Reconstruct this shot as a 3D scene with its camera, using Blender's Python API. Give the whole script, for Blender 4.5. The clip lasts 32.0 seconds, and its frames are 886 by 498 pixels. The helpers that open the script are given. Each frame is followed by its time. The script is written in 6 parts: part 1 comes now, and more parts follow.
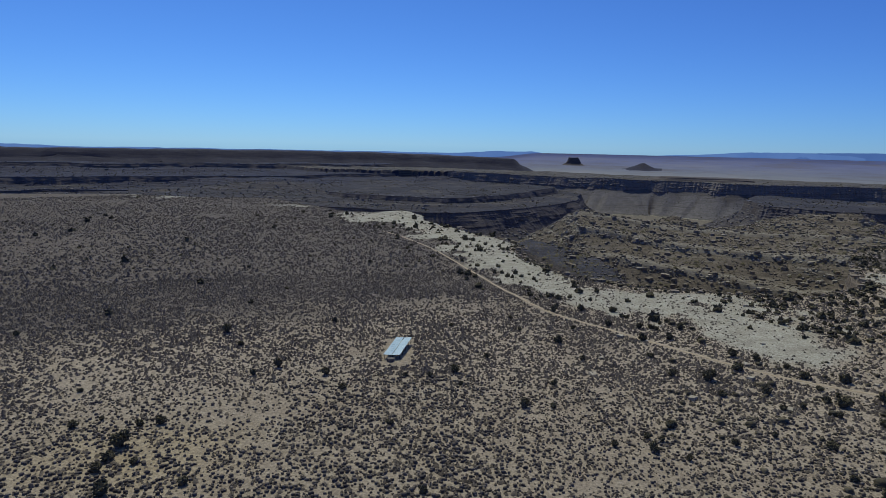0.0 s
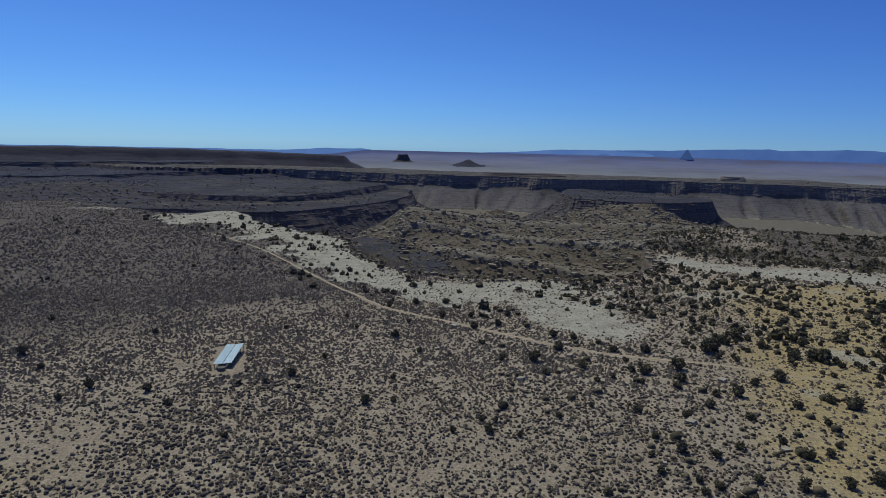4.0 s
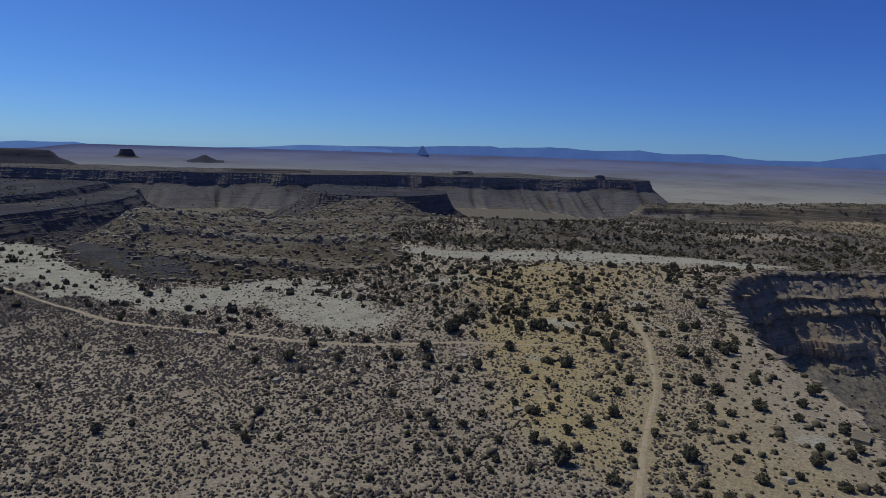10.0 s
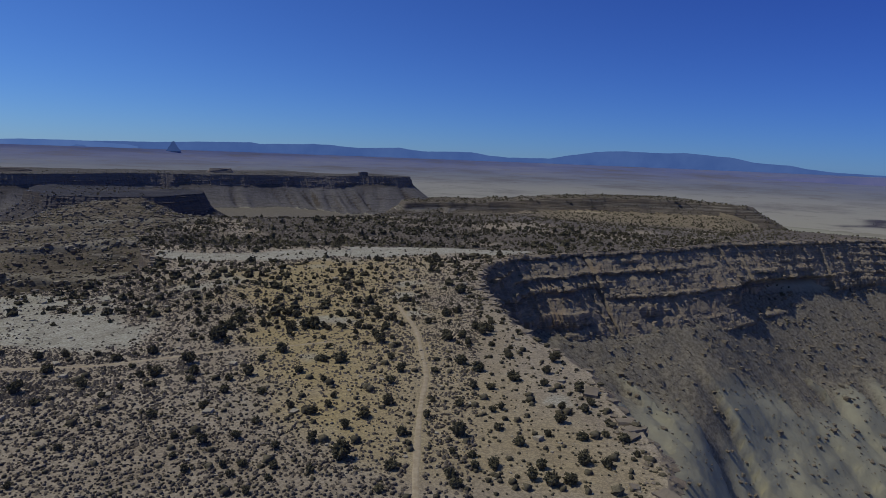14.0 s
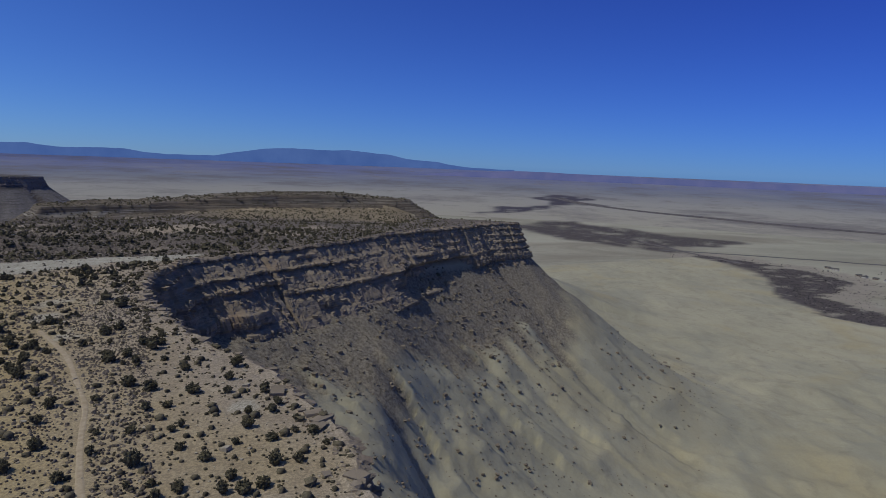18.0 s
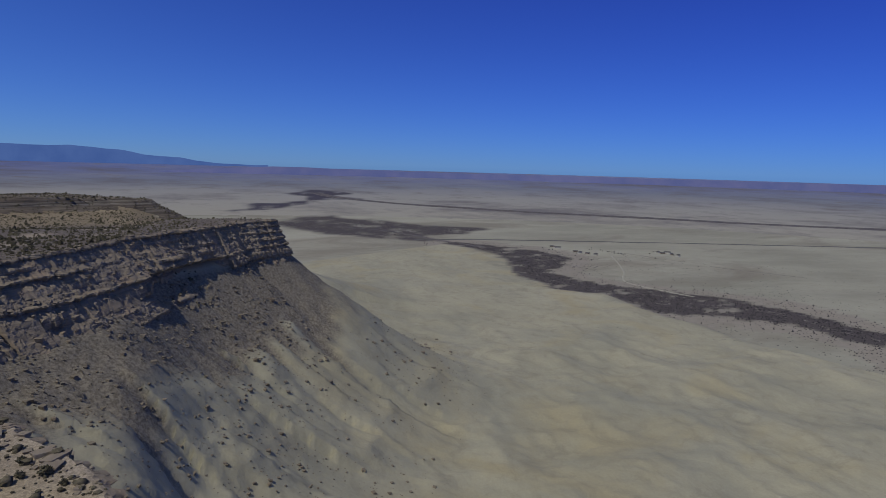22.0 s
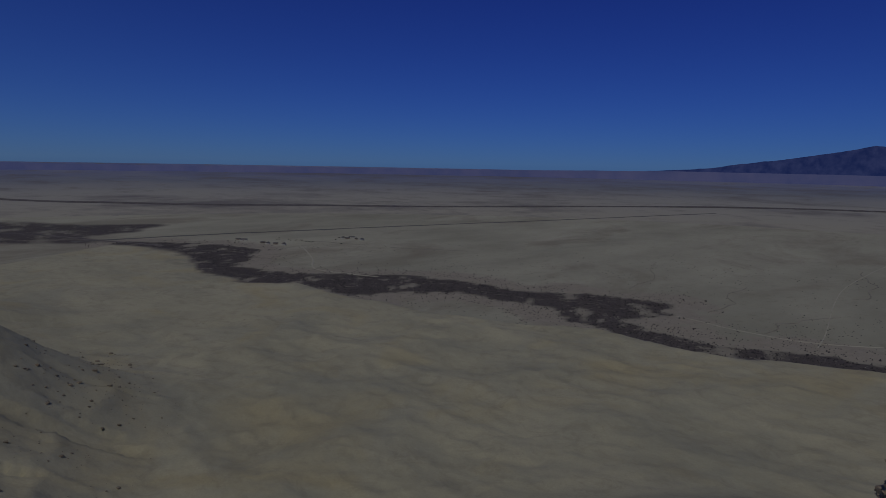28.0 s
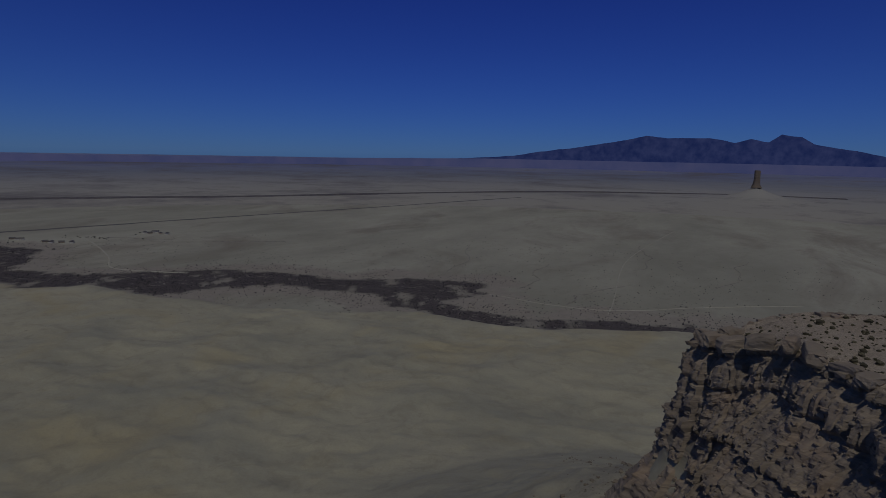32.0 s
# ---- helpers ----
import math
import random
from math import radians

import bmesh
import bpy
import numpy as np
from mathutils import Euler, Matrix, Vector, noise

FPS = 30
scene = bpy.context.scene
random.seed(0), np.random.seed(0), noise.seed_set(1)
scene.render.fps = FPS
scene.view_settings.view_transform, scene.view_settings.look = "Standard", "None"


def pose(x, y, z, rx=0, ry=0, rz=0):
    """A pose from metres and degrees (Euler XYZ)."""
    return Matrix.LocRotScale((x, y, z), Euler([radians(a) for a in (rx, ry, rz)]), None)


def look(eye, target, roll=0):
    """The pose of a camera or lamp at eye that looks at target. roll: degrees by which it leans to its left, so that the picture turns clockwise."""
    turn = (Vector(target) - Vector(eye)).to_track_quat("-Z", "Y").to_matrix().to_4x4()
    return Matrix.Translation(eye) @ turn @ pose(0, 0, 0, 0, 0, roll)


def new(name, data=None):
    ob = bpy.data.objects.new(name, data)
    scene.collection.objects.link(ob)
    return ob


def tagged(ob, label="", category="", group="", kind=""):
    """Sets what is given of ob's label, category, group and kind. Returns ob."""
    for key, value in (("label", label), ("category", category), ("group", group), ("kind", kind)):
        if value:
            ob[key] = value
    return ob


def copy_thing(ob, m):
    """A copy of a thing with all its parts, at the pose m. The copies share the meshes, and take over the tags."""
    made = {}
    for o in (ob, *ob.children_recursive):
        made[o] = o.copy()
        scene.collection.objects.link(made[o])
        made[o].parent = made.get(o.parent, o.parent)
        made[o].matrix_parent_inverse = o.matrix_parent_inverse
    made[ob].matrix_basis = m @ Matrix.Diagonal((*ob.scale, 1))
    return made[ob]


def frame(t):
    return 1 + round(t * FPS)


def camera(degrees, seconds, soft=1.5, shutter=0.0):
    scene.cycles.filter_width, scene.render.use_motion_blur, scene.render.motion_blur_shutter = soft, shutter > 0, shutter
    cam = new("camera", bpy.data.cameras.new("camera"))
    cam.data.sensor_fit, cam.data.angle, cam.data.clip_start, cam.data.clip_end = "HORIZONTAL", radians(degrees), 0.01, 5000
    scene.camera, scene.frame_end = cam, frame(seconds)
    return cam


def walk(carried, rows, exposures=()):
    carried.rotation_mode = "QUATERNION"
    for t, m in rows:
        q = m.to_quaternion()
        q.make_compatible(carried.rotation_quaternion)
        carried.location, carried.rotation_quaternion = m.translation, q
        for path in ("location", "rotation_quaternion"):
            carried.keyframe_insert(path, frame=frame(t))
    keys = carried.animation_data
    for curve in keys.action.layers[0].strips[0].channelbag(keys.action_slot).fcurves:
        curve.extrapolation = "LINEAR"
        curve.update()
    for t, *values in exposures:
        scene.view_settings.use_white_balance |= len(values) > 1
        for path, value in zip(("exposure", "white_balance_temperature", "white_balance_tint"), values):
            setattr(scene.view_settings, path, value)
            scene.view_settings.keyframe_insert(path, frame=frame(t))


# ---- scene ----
cam = camera(71.09, 32.0, soft=0.5)
PATH = [
    (0.0, pose(0, 0, 45, 80.50, -1.18, 0.20)),
    (0.5, pose(0, 0, 45, 80.48, -1.23, -1.80)),
    (1.0, pose(0, 0, 45, 80.50, -1.15, -3.71)),
    (1.5, pose(0, 0, 45, 80.54, -1.17, -5.62)),
    (2.0, pose(0, 0, 45, 80.52, -1.19, -7.58)),
    (2.5, pose(0, 0, 45, 80.52, -1.27, -9.59)),
    (3.0, pose(0, 0, 45, 80.54, -1.25, -11.66)),
    (3.5, pose(0, 0, 45, 80.55, -1.31, -13.52)),
    (5.5, pose(0, 0, 45, 80.65, -1.52, -21.26)),
    (6.0, pose(0, 0, 45, 80.69, -1.58, -24.14)),
    (6.5, pose(0, 0, 45, 80.74, -1.68, -27.28)),
    (7.0, pose(0, 0, 45, 80.78, -1.73, -29.80)),
    (7.5, pose(0, 0, 45, 80.81, -1.72, -31.75)),
    (8.0, pose(0, 0, 45, 80.84, -1.74, -33.68)),
    (8.5, pose(0, 0, 45, 80.84, -1.74, -35.06)),
    (9.0, pose(0, 0, 45, 80.82, -1.75, -35.86)),
    (9.5, pose(0, 0, 45, 80.80, -1.80, -36.80)),
    (10.0, pose(0, 0, 45, 80.81, -1.83, -38.35)),
    (10.5, pose(0, 0, 45, 80.83, -1.86, -40.12)),
    (11.0, pose(0, 0, 45, 80.85, -1.95, -42.12)),
    (11.5, pose(0, 0, 45, 80.91, -1.98, -44.36)),
    (12.0, pose(0, 0, 45, 80.96, -1.99, -47.26)),
    (12.5, pose(0, 0, 45, 81.03, -2.01, -50.57)),
    (13.0, pose(0, 0, 45, 81.09, -2.03, -53.36)),
    (13.5, pose(0, 0, 45, 81.17, -2.10, -56.00)),
    (14.0, pose(0, 0, 45, 81.27, -2.17, -59.73)),
    (14.5, pose(0, 0, 45, 81.39, -2.25, -64.26)),
    (16.5, pose(0, 0, 45, 81.82, -2.14, -78.98)),
    (17.0, pose(0, 0, 45, 81.90, -2.05, -82.13)),
    (17.5, pose(0, 0, 45, 81.99, -2.13, -85.65)),
    (18.0, pose(0, 0, 45, 82.13, -2.17, -89.39)),
    (18.5, pose(0, 0, 45, 82.24, -2.08, -93.14)),
    (19.0, pose(0, 0, 45, 82.34, -2.09, -96.50)),
    (19.5, pose(0, 0, 45, 82.38, -2.03, -99.39)),
    (20.0, pose(0, 0, 45, 82.33, -1.93, -101.98)),
    (20.5, pose(0, 0, 45, 82.34, -1.84, -104.41)),
    (21.0, pose(0, 0, 45, 82.35, -1.77, -106.87)),
    (21.5, pose(0, 0, 45, 82.36, -1.71, -108.77)),
    (22.0, pose(0, 0, 45, 82.38, -1.59, -111.54)),
    (22.5, pose(0, 0, 45, 82.37, -1.45, -113.85)),
    (23.0, pose(0, 0, 45, 82.33, -1.34, -115.10)),
    (23.5, pose(0, 0, 45, 82.25, -1.28, -115.78)),
    (24.0, pose(0, 0, 45, 82.24, -1.22, -117.94)),
    (24.5, pose(0, 0, 45, 82.28, -1.06, -121.83)),
    (25.0, pose(0, 0, 45, 82.25, -0.93, -125.30)),
    (25.5, pose(0, 0, 45, 82.19, -0.98, -128.16)),
    (26.0, pose(0, 0, 45, 82.19, -0.96, -131.48)),
    (26.5, pose(0, 0, 45, 82.17, -1.04, -133.91)),
    (28.5, pose(0, 0, 45, 81.99, -1.08, -142.24)),
    (29.0, pose(0, 0, 45, 81.87, -1.09, -144.52)),
    (29.5, pose(0, 0, 45, 81.80, -1.06, -146.78)),
    (30.0, pose(0, 0, 45, 81.72, -1.11, -148.70)),
    (30.5, pose(0, 0, 45, 81.64, -1.18, -150.74)),
    (31.0, pose(0, 0, 45, 81.53, -1.15, -152.84)),
    (31.5, pose(0, 0, 45, 81.40, -1.13, -154.75)),
    (32.0, pose(0, 0, 45, 81.27, -1.09, -156.74)),
]
EXPOSURES = [(0, 0.07, 6700, 0), (3, 0.02, 6700, 0), (6, -0.12, 6680, 1), (9, -0.18, 6680, 3), (13, -0.25, 6680, 5), (17, -0.3, 6620, 7), (18, -0.14, 6620, 7), (19, 0.04, 6620, 8), (20, 0.16, 6620, 8), (21, 0.08, 6620, 9), (22, -0.16, 6620, 9),
             (23, -0.44, 6620, 9), (24, -0.64, 6620, 10), (25, -0.9, 6560, 10), (26, -1.15, 6560, 10), (29, -1.5, 6560, 11), (30, -1.52, 6560, 11), (32, -1.48, 6560, 11)]
walk(cam, PATH, EXPOSURES)

# ---- light ----
SUN_AZ, SUN_EL = -20.0, 56.0
world = bpy.data.worlds.new("sky")
scene.world = world
world.use_nodes = True
wt = world.node_tree
sky = wt.nodes.new("ShaderNodeTexSky")
sky.sky_type = "NISHITA"
sky.sun_disc = False
sky.sun_elevation, sky.sun_rotation = radians(SUN_EL), radians(SUN_AZ)
sky.altitude, sky.air_density, sky.dust_density, sky.ozone_density = 1800, 1.0, 0.15, 3.0
deep = wt.nodes.new("ShaderNodeMix")
deep.data_type, deep.blend_type = "RGBA", "MULTIPLY"
deep.inputs[0].default_value = 1.0
deep.inputs[7].default_value = (0.48, 0.81, 1.6, 1)
wt.links.new(sky.outputs[0], deep.inputs[6])
# the sky is a little deeper away from the sun
coord = wt.nodes.new("ShaderNodeTexCoord")
facing = wt.nodes.new("ShaderNodeVectorMath")
facing.operation = "DOT_PRODUCT"
facing.inputs[1].default_value = (math.sin(radians(SUN_AZ)), math.cos(radians(SUN_AZ)), 0)
wt.links.new(coord.outputs["Generated"], facing.inputs[0])
fade = wt.nodes.new("ShaderNodeMapRange")
for key, value in (("From Min", -1.0), ("From Max", 1.0), ("To Min", 0.0), ("To Max", 1.0)):
    fade.inputs[key].default_value = value
wt.links.new(facing.outputs["Value"], fade.inputs["Value"])
climb = wt.nodes.new("ShaderNodeSeparateXYZ")
wt.links.new(coord.outputs["Generated"], climb.inputs[0])
above = wt.nodes.new("ShaderNodeMapRange")
for key, value in (("From Min", 0.0), ("From Max", 0.4)):
    above.inputs[key].default_value = value
wt.links.new(climb.outputs["Z"], above.inputs["Value"])


def blend(kind, fac, a, b):
    n = wt.nodes.new("ShaderNodeMix")
    n.data_type, n.blend_type = "RGBA", kind
    for sock, v in zip((n.inputs[0], n.inputs[6], n.inputs[7]), (fac, a, b)):
        if isinstance(v, (tuple, float)):
            sock.default_value = v
        else:
            wt.links.new(v, sock)
    return n.outputs[2]


away = blend("MIX", above.outputs["Result"], (0.45, 0.62, 0.89, 1), (0.43, 0.385, 0.98, 1))
tint = blend("MIX", fade.outputs["Result"], away, (1.05, 1.07, 1.03, 1))
overhead = wt.nodes.new("ShaderNodeMapRange")
for key, value in (("From Min", 0.32), ("From Max", 0.75)):
    overhead.inputs[key].default_value = value
wt.links.new(climb.outputs["Z"], overhead.inputs["Value"])
low = blend("MULTIPLY", 1.0, deep.outputs[2], tint)
wt.links.new(blend("MIX", overhead.outputs["Result"], low, sky.outputs[0]), wt.nodes["Background"].inputs[0])
wt.nodes["Background"].inputs[1].default_value = 0.063
sun = new("sun", bpy.data.lights.new("sun", "SUN"))
sun.data.energy, sun.data.angle, sun.data.color = 2.35, radians(0.53), (1.0, 0.945, 0.84)
_a, _e = radians(SUN_AZ), radians(SUN_EL)
sun.matrix_world = look((0, 0, 0), (-math.sin(_a) * math.cos(_e), -math.cos(_a) * math.cos(_e), -math.sin(_e)))


# ---- materials ----
class Shader:
    """A small builder of node materials in world metres."""

    def __init__(self, name, roughness=0.95, specular=0.15, metallic=0.0):
        self.mat = bpy.data.materials.new(name)
        self.mat.use_nodes = True
        self.tree = self.mat.node_tree
        self.bsdf = self.tree.nodes["Principled BSDF"]
        self.bsdf.inputs["Roughness"].default_value = roughness
        self.bsdf.inputs["Specular IOR Level"].default_value = specular
        self.bsdf.inputs["Metallic"].default_value = metallic
        self.geo = self.tree.nodes.new("ShaderNodeNewGeometry")
        self.place = self.geo.outputs["Position"]

    def link(self, a, b):
        self.tree.links.new(a, b)

    def stretched(self, sx, sy, sz):
        n = self.tree.nodes.new("ShaderNodeMapping")
        n.inputs["Scale"].default_value = (sx, sy, sz)
        self.link(self.place, n.inputs["Vector"])
        return n.outputs[0]

    def noise(self, size, detail=4.0, rough=0.6, at=None, distort=0.0):
        n = self.tree.nodes.new("ShaderNodeTexNoise")
        n.inputs["Scale"].default_value = 1.0 / size
        n.inputs["Detail"].default_value = detail
        n.inputs["Roughness"].default_value = rough
        n.inputs["Distortion"].default_value = distort
        self.link(at or self.place, n.inputs["Vector"])
        return n.outputs["Fac"]

    def cells(self, size, at=None, out="Distance"):
        n = self.tree.nodes.new("ShaderNodeTexVoronoi")
        n.inputs["Scale"].default_value = 1.0 / size
        self.link(at or self.place, n.inputs["Vector"])
        return n.outputs[out]

    def ramp(self, fac, *stops):
        n = self.tree.nodes.new("ShaderNodeValToRGB")
        while len(n.color_ramp.elements) < len(stops):
            n.color_ramp.elements.new(0.5)
        for e, (p, c) in zip(n.color_ramp.elements, stops):
            e.position = p
            e.color = (*c, 1) if isinstance(c, tuple) else (c, c, c, 1)
        self.link(fac, n.inputs["Fac"])
        return n.outputs[0]

    def mix(self, fac, a, b, mode="MIX"):
        n = self.tree.nodes.new("ShaderNodeMix")
        n.data_type, n.blend_type = "RGBA", mode
        for sock, v in ((n.inputs[0], fac), (n.inputs[6], a), (n.inputs[7], b)):
            if isinstance(v, tuple):
                sock.default_value = (*v, 1)
            elif isinstance(v, (int, float)):
                sock.default_value = v
            else:
                self.link(v, sock)
        return n.outputs[2]

    def math(self, op, a, b=0.0):
        n = self.tree.nodes.new("ShaderNodeMath")
        n.operation = op
        for sock, v in zip(n.inputs, (a, b)):
            if isinstance(v, (int, float)):
                sock.default_value = v
            else:
                self.link(v, sock)
        return n.outputs[0]

    def layer(self, name):
        n = self.tree.nodes.new("ShaderNodeAttribute")
        n.attribute_name = name
        return n.outputs["Fac"]

    def axis(self, which, of=None):
        n = self.tree.nodes.new("ShaderNodeSeparateXYZ")
        self.link(of or self.place, n.inputs[0])
        return n.outputs[which]

    def steep(self, lo, hi):
        """1 on cliffs, 0 on level ground."""
        return self.ramp(self.axis("Z", self.geo.outputs["True Normal"]), (lo, 1.0), (hi, 0.0))

    def each(self):
        n = self.tree.nodes.new("ShaderNodeObjectInfo")
        return n.outputs["Random"]

    def island(self):
        return self.geo.outputs["Random Per Island"]

    def done(self, color, height=None, strength=0.5, distance=0.3):
        if isinstance(color, tuple):
            self.bsdf.inputs["Base Color"].default_value = (*color, 1)
        else:
            self.link(color, self.bsdf.inputs["Base Color"])
        if height is not None:
            n = self.tree.nodes.new("ShaderNodeBump")
            n.inputs["Strength"].default_value = strength
            n.inputs["Distance"].default_value = distance
            self.link(height, n.inputs["Height"])
            self.link(n.outputs[0], self.bsdf.inputs["Normal"])
        return self.mat


def strata_color(s, light, dark, pale, thick=7.0):
    """Level beds: colour by height, bent a little from place to place."""
    bent = s.stretched(0.012, 0.012, 1.0)
    bands = s.noise(thick, 5.0, 0.75, bent)
    fine = s.noise(1.1, 3.0, 0.6, s.stretched(0.08, 0.08, 1.0))
    c = s.ramp(bands, (0.34, dark), (0.47, light), (0.55, dark), (0.68, pale))
    return s.mix(s.ramp(fine, (0.35, 0.55), (0.65, 0.0)), c, dark)


def clay_color(s):
    """Pale badland clay, tan to grey-green."""
    long = s.stretched(1, 1.7, 1)
    big, mid, small = s.noise(170, 5, 0.6, long), s.noise(34, 6, 0.65, long, 0.6), s.noise(2.2, 4, 0.7)
    c = s.mix(s.ramp(big, (0.34, 0.0), (0.66, 1.0)), (0.33, 0.318, 0.243), (0.415, 0.393, 0.296))
    c = s.mix(s.ramp(mid, (0.5, 0.0), (0.72, 0.7)), c, (0.43, 0.412, 0.305))
    c = s.mix(s.ramp(mid, (0.3, 0.6), (0.46, 0.0)), c, (0.27, 0.255, 0.2))
    c = s.mix(s.ramp(s.noise(95, 4, 0.55, None, 0.8), (0.5, 0.0), (0.68, 0.75)), c, (0.39, 0.345, 0.222))
    c = s.mix(s.ramp(s.noise(120, 5, 0.6, s.stretched(1.2, 1, 1), 0.7), (0.48, 0.0), (0.66, 0.45)), c, (0.275, 0.28, 0.24))
    c = s.mix(s.ramp(s.noise(26, 6, 0.7, None, 1.2), (0.34, 0.4), (0.48, 0.0)), c, (0.235, 0.22, 0.17))
    return s.mix(s.ramp(small, (0.35, 0.16), (0.55, 0.0)), c, (0.24, 0.215, 0.165))


def rubble_color(s):
    return s.mix(s.ramp(s.noise(1.8, 5, 0.75), (0.38, 0.0), (0.62, 1.0)), (0.125, 0.11, 0.09), (0.3, 0.268, 0.212))


def soil_material():
    s = Shader("mesa_soil")
    big, mid, small = s.noise(45, 5), s.noise(7, 5, 0.65), s.noise(0.5, 4, 0.7)
    c = s.mix(s.ramp(big, (0.35, 0.0), (0.68, 1.0)), (0.325, 0.272, 0.212), (0.425, 0.365, 0.292))
    c = s.mix(s.ramp(mid, (0.42, 0.0), (0.7, 0.75)), c, (0.455, 0.394, 0.31))
    c = s.mix(s.math("MULTIPLY", s.layer("scrub"), 0.88), c, s.mix(s.ramp(s.noise(2.2, 5, 0.85), (0.5, 0.0), (0.64, 1.0)), (0.072, 0.063, 0.069), (0.26, 0.23, 0.21)))
    sand = s.mix(s.noise(5, 4), (0.4, 0.312, 0.148), (0.485, 0.395, 0.225))
    c = s.mix(s.layer("sand"), c, sand)
    rock = s.mix(s.ramp(s.noise(9, 6, 0.7, s.stretched(1, 1.6, 1)), (0.35, 0.0), (0.65, 1.0)), (0.36, 0.345, 0.285), (0.54, 0.525, 0.45))
    crack = s.ramp(s.cells(2.6, s.stretched(1, 1, 0.3), "Distance"), (0.0, 1.0), (0.75, 1.0), (1.0, 0.75))
    rock = s.mix(1.0, rock, crack, "MULTIPLY")
    c = s.mix(s.layer("pale"), c, rock)
    c = s.mix(s.ramp(small, (0.44, 0.5), (0.58, 0.0)), c, (0.13, 0.105, 0.078))
    c = s.mix(s.ramp(s.noise(0.28, 2), (0.62, 0.0), (0.74, 0.55)), c, (0.5, 0.45, 0.36))
    cliff = strata_color(s, (0.24, 0.188, 0.135), (0.105, 0.085, 0.07), (0.32, 0.265, 0.2), 5)
    c = s.mix(s.steep(0.72, 0.9), c, cliff)
    lower = s.mix(s.layer("rubble"), clay_color(s), rubble_color(s))
    c = s.mix(s.layer("talus"), c, lower)
    h = s.math("ADD", s.noise(0.6, 4, 0.7), s.math("MULTIPLY", s.noise(5, 3), 2.0))
    return s.done(c, h, 0.5, 0.35)


def plain_material():
    s = Shader("badland_clay")
    c = clay_color(s)
    far = s.mix(s.ramp(s.noise(260, 6, 0.65, s.stretched(1, 0.45, 1)), (0.36, 0.0), (0.64, 1.0)), (0.285, 0.28, 0.226), (0.39, 0.38, 0.31))
    far = s.mix(s.ramp(s.noise(190, 7, 0.7, s.stretched(0.8, 0.35, 1), 0.6), (0.52, 0.0), (0.66, 0.65)), far, (0.215, 0.192, 0.155))
    far = s.mix(s.ramp(s.noise(16, 6, 0.8), (0.56, 0.0), (0.7, 0.5)), far, (0.19, 0.175, 0.14))
    c = s.mix(s.layer("beyond"), c, far)
    c = s.mix(s.layer("rubble"), c, rubble_color(s))
    bank = s.mix(s.noise(6, 5, 0.8), (0.05, 0.044, 0.048), (0.13, 0.115, 0.11))
    bank = s.mix(s.ramp(s.noise(16, 6, 0.75, None, 1.5), (0.56, 0.0), (0.64, 0.8)), bank, (0.3, 0.275, 0.24))
    c = s.mix(s.layer("dark"), c, bank)
    grey = s.mix(s.noise(12, 5, 0.8), (0.2, 0.182, 0.155), (0.4, 0.365, 0.31))
    c = s.mix(s.layer("silt"), c, grey)
    h = s.math("ADD", s.noise(3, 4, 0.7), s.math("MULTIPLY", s.noise(18, 4), 3.0))
    return s.done(c, h, 0.45, 0.6)


def mesa_material(name, light, dark, pale, soil, slope_soil, thick, ledges=(0.66, 0.8)):
    s = Shader(name)
    cliff = strata_color(s, light, dark, pale, thick)
    top = s.mix(s.ramp(s.noise(30, 5, 0.7), (0.35, 0.0), (0.65, 1.0)), soil, tuple(v * 1.35 for v in soil))
    top = s.mix(s.ramp(s.noise(4, 4, 0.8), (0.42, 0.8), (0.56, 0.0)), top, tuple(v * 0.42 for v in soil))
    slope = s.mix(s.ramp(s.noise(8, 5, 0.7, s.stretched(1, 1, 0.3)), (0.35, 0.0), (0.65, 1.0)), slope_soil, tuple(v * 1.4 for v in slope_soil))
    slope = s.mix(s.ramp(s.noise(2.5, 3, 0.8), (0.4, 0.6), (0.55, 0.0)), slope, tuple(v * 0.5 for v in slope_soil))
    c = s.mix(s.steep(0.93, 0.975), top, slope)
    c = s.mix(s.steep(*ledges), c, cliff)
    lines = s.noise(1.6, 4, 0.65, s.stretched(0.025, 0.025, 1.0))
    c = s.mix(s.ramp(lines, (0.54, 0.0), (0.62, 0.5)), c, tuple(v * 0.65 for v in pale))
    c = s.mix(s.ramp(lines, (0.36, 0.6), (0.45, 0.0)), c, dark)
    if name == "brown_ledges":
        slab = s.mix(s.noise(3, 5, 0.75), (0.17, 0.152, 0.123), (0.36, 0.33, 0.27))
        c = s.mix(s.math("MULTIPLY", s.layer("pale"), s.ramp(s.noise(9, 5, 0.7), (0.38, 0.15), (0.55, 0.9))), c, slab)
    return s.done(c, s.noise(3, 5, 0.75), 0.6, 1.2)


def rock_material(name, a, b, grain=0.6):
    s = Shader(name)
    c = strata_color(s, a, b, tuple(min(v * 1.45, 0.6) for v in a), 4)
    c = s.mix(s.ramp(s.noise(6, 5, 0.7), (0.4, 0.0), (0.62, 0.7)), c, tuple(v * 0.8 for v in a))
    c = s.mix(s.ramp(s.noise(14, 3), (0.55, 0.0), (0.7, 0.4)), c, (a[0] * 1.05, a[1] * 0.9, a[2] * 0.8))
    return s.done(c, s.noise(grain, 5, 0.75), 0.8, 0.35)


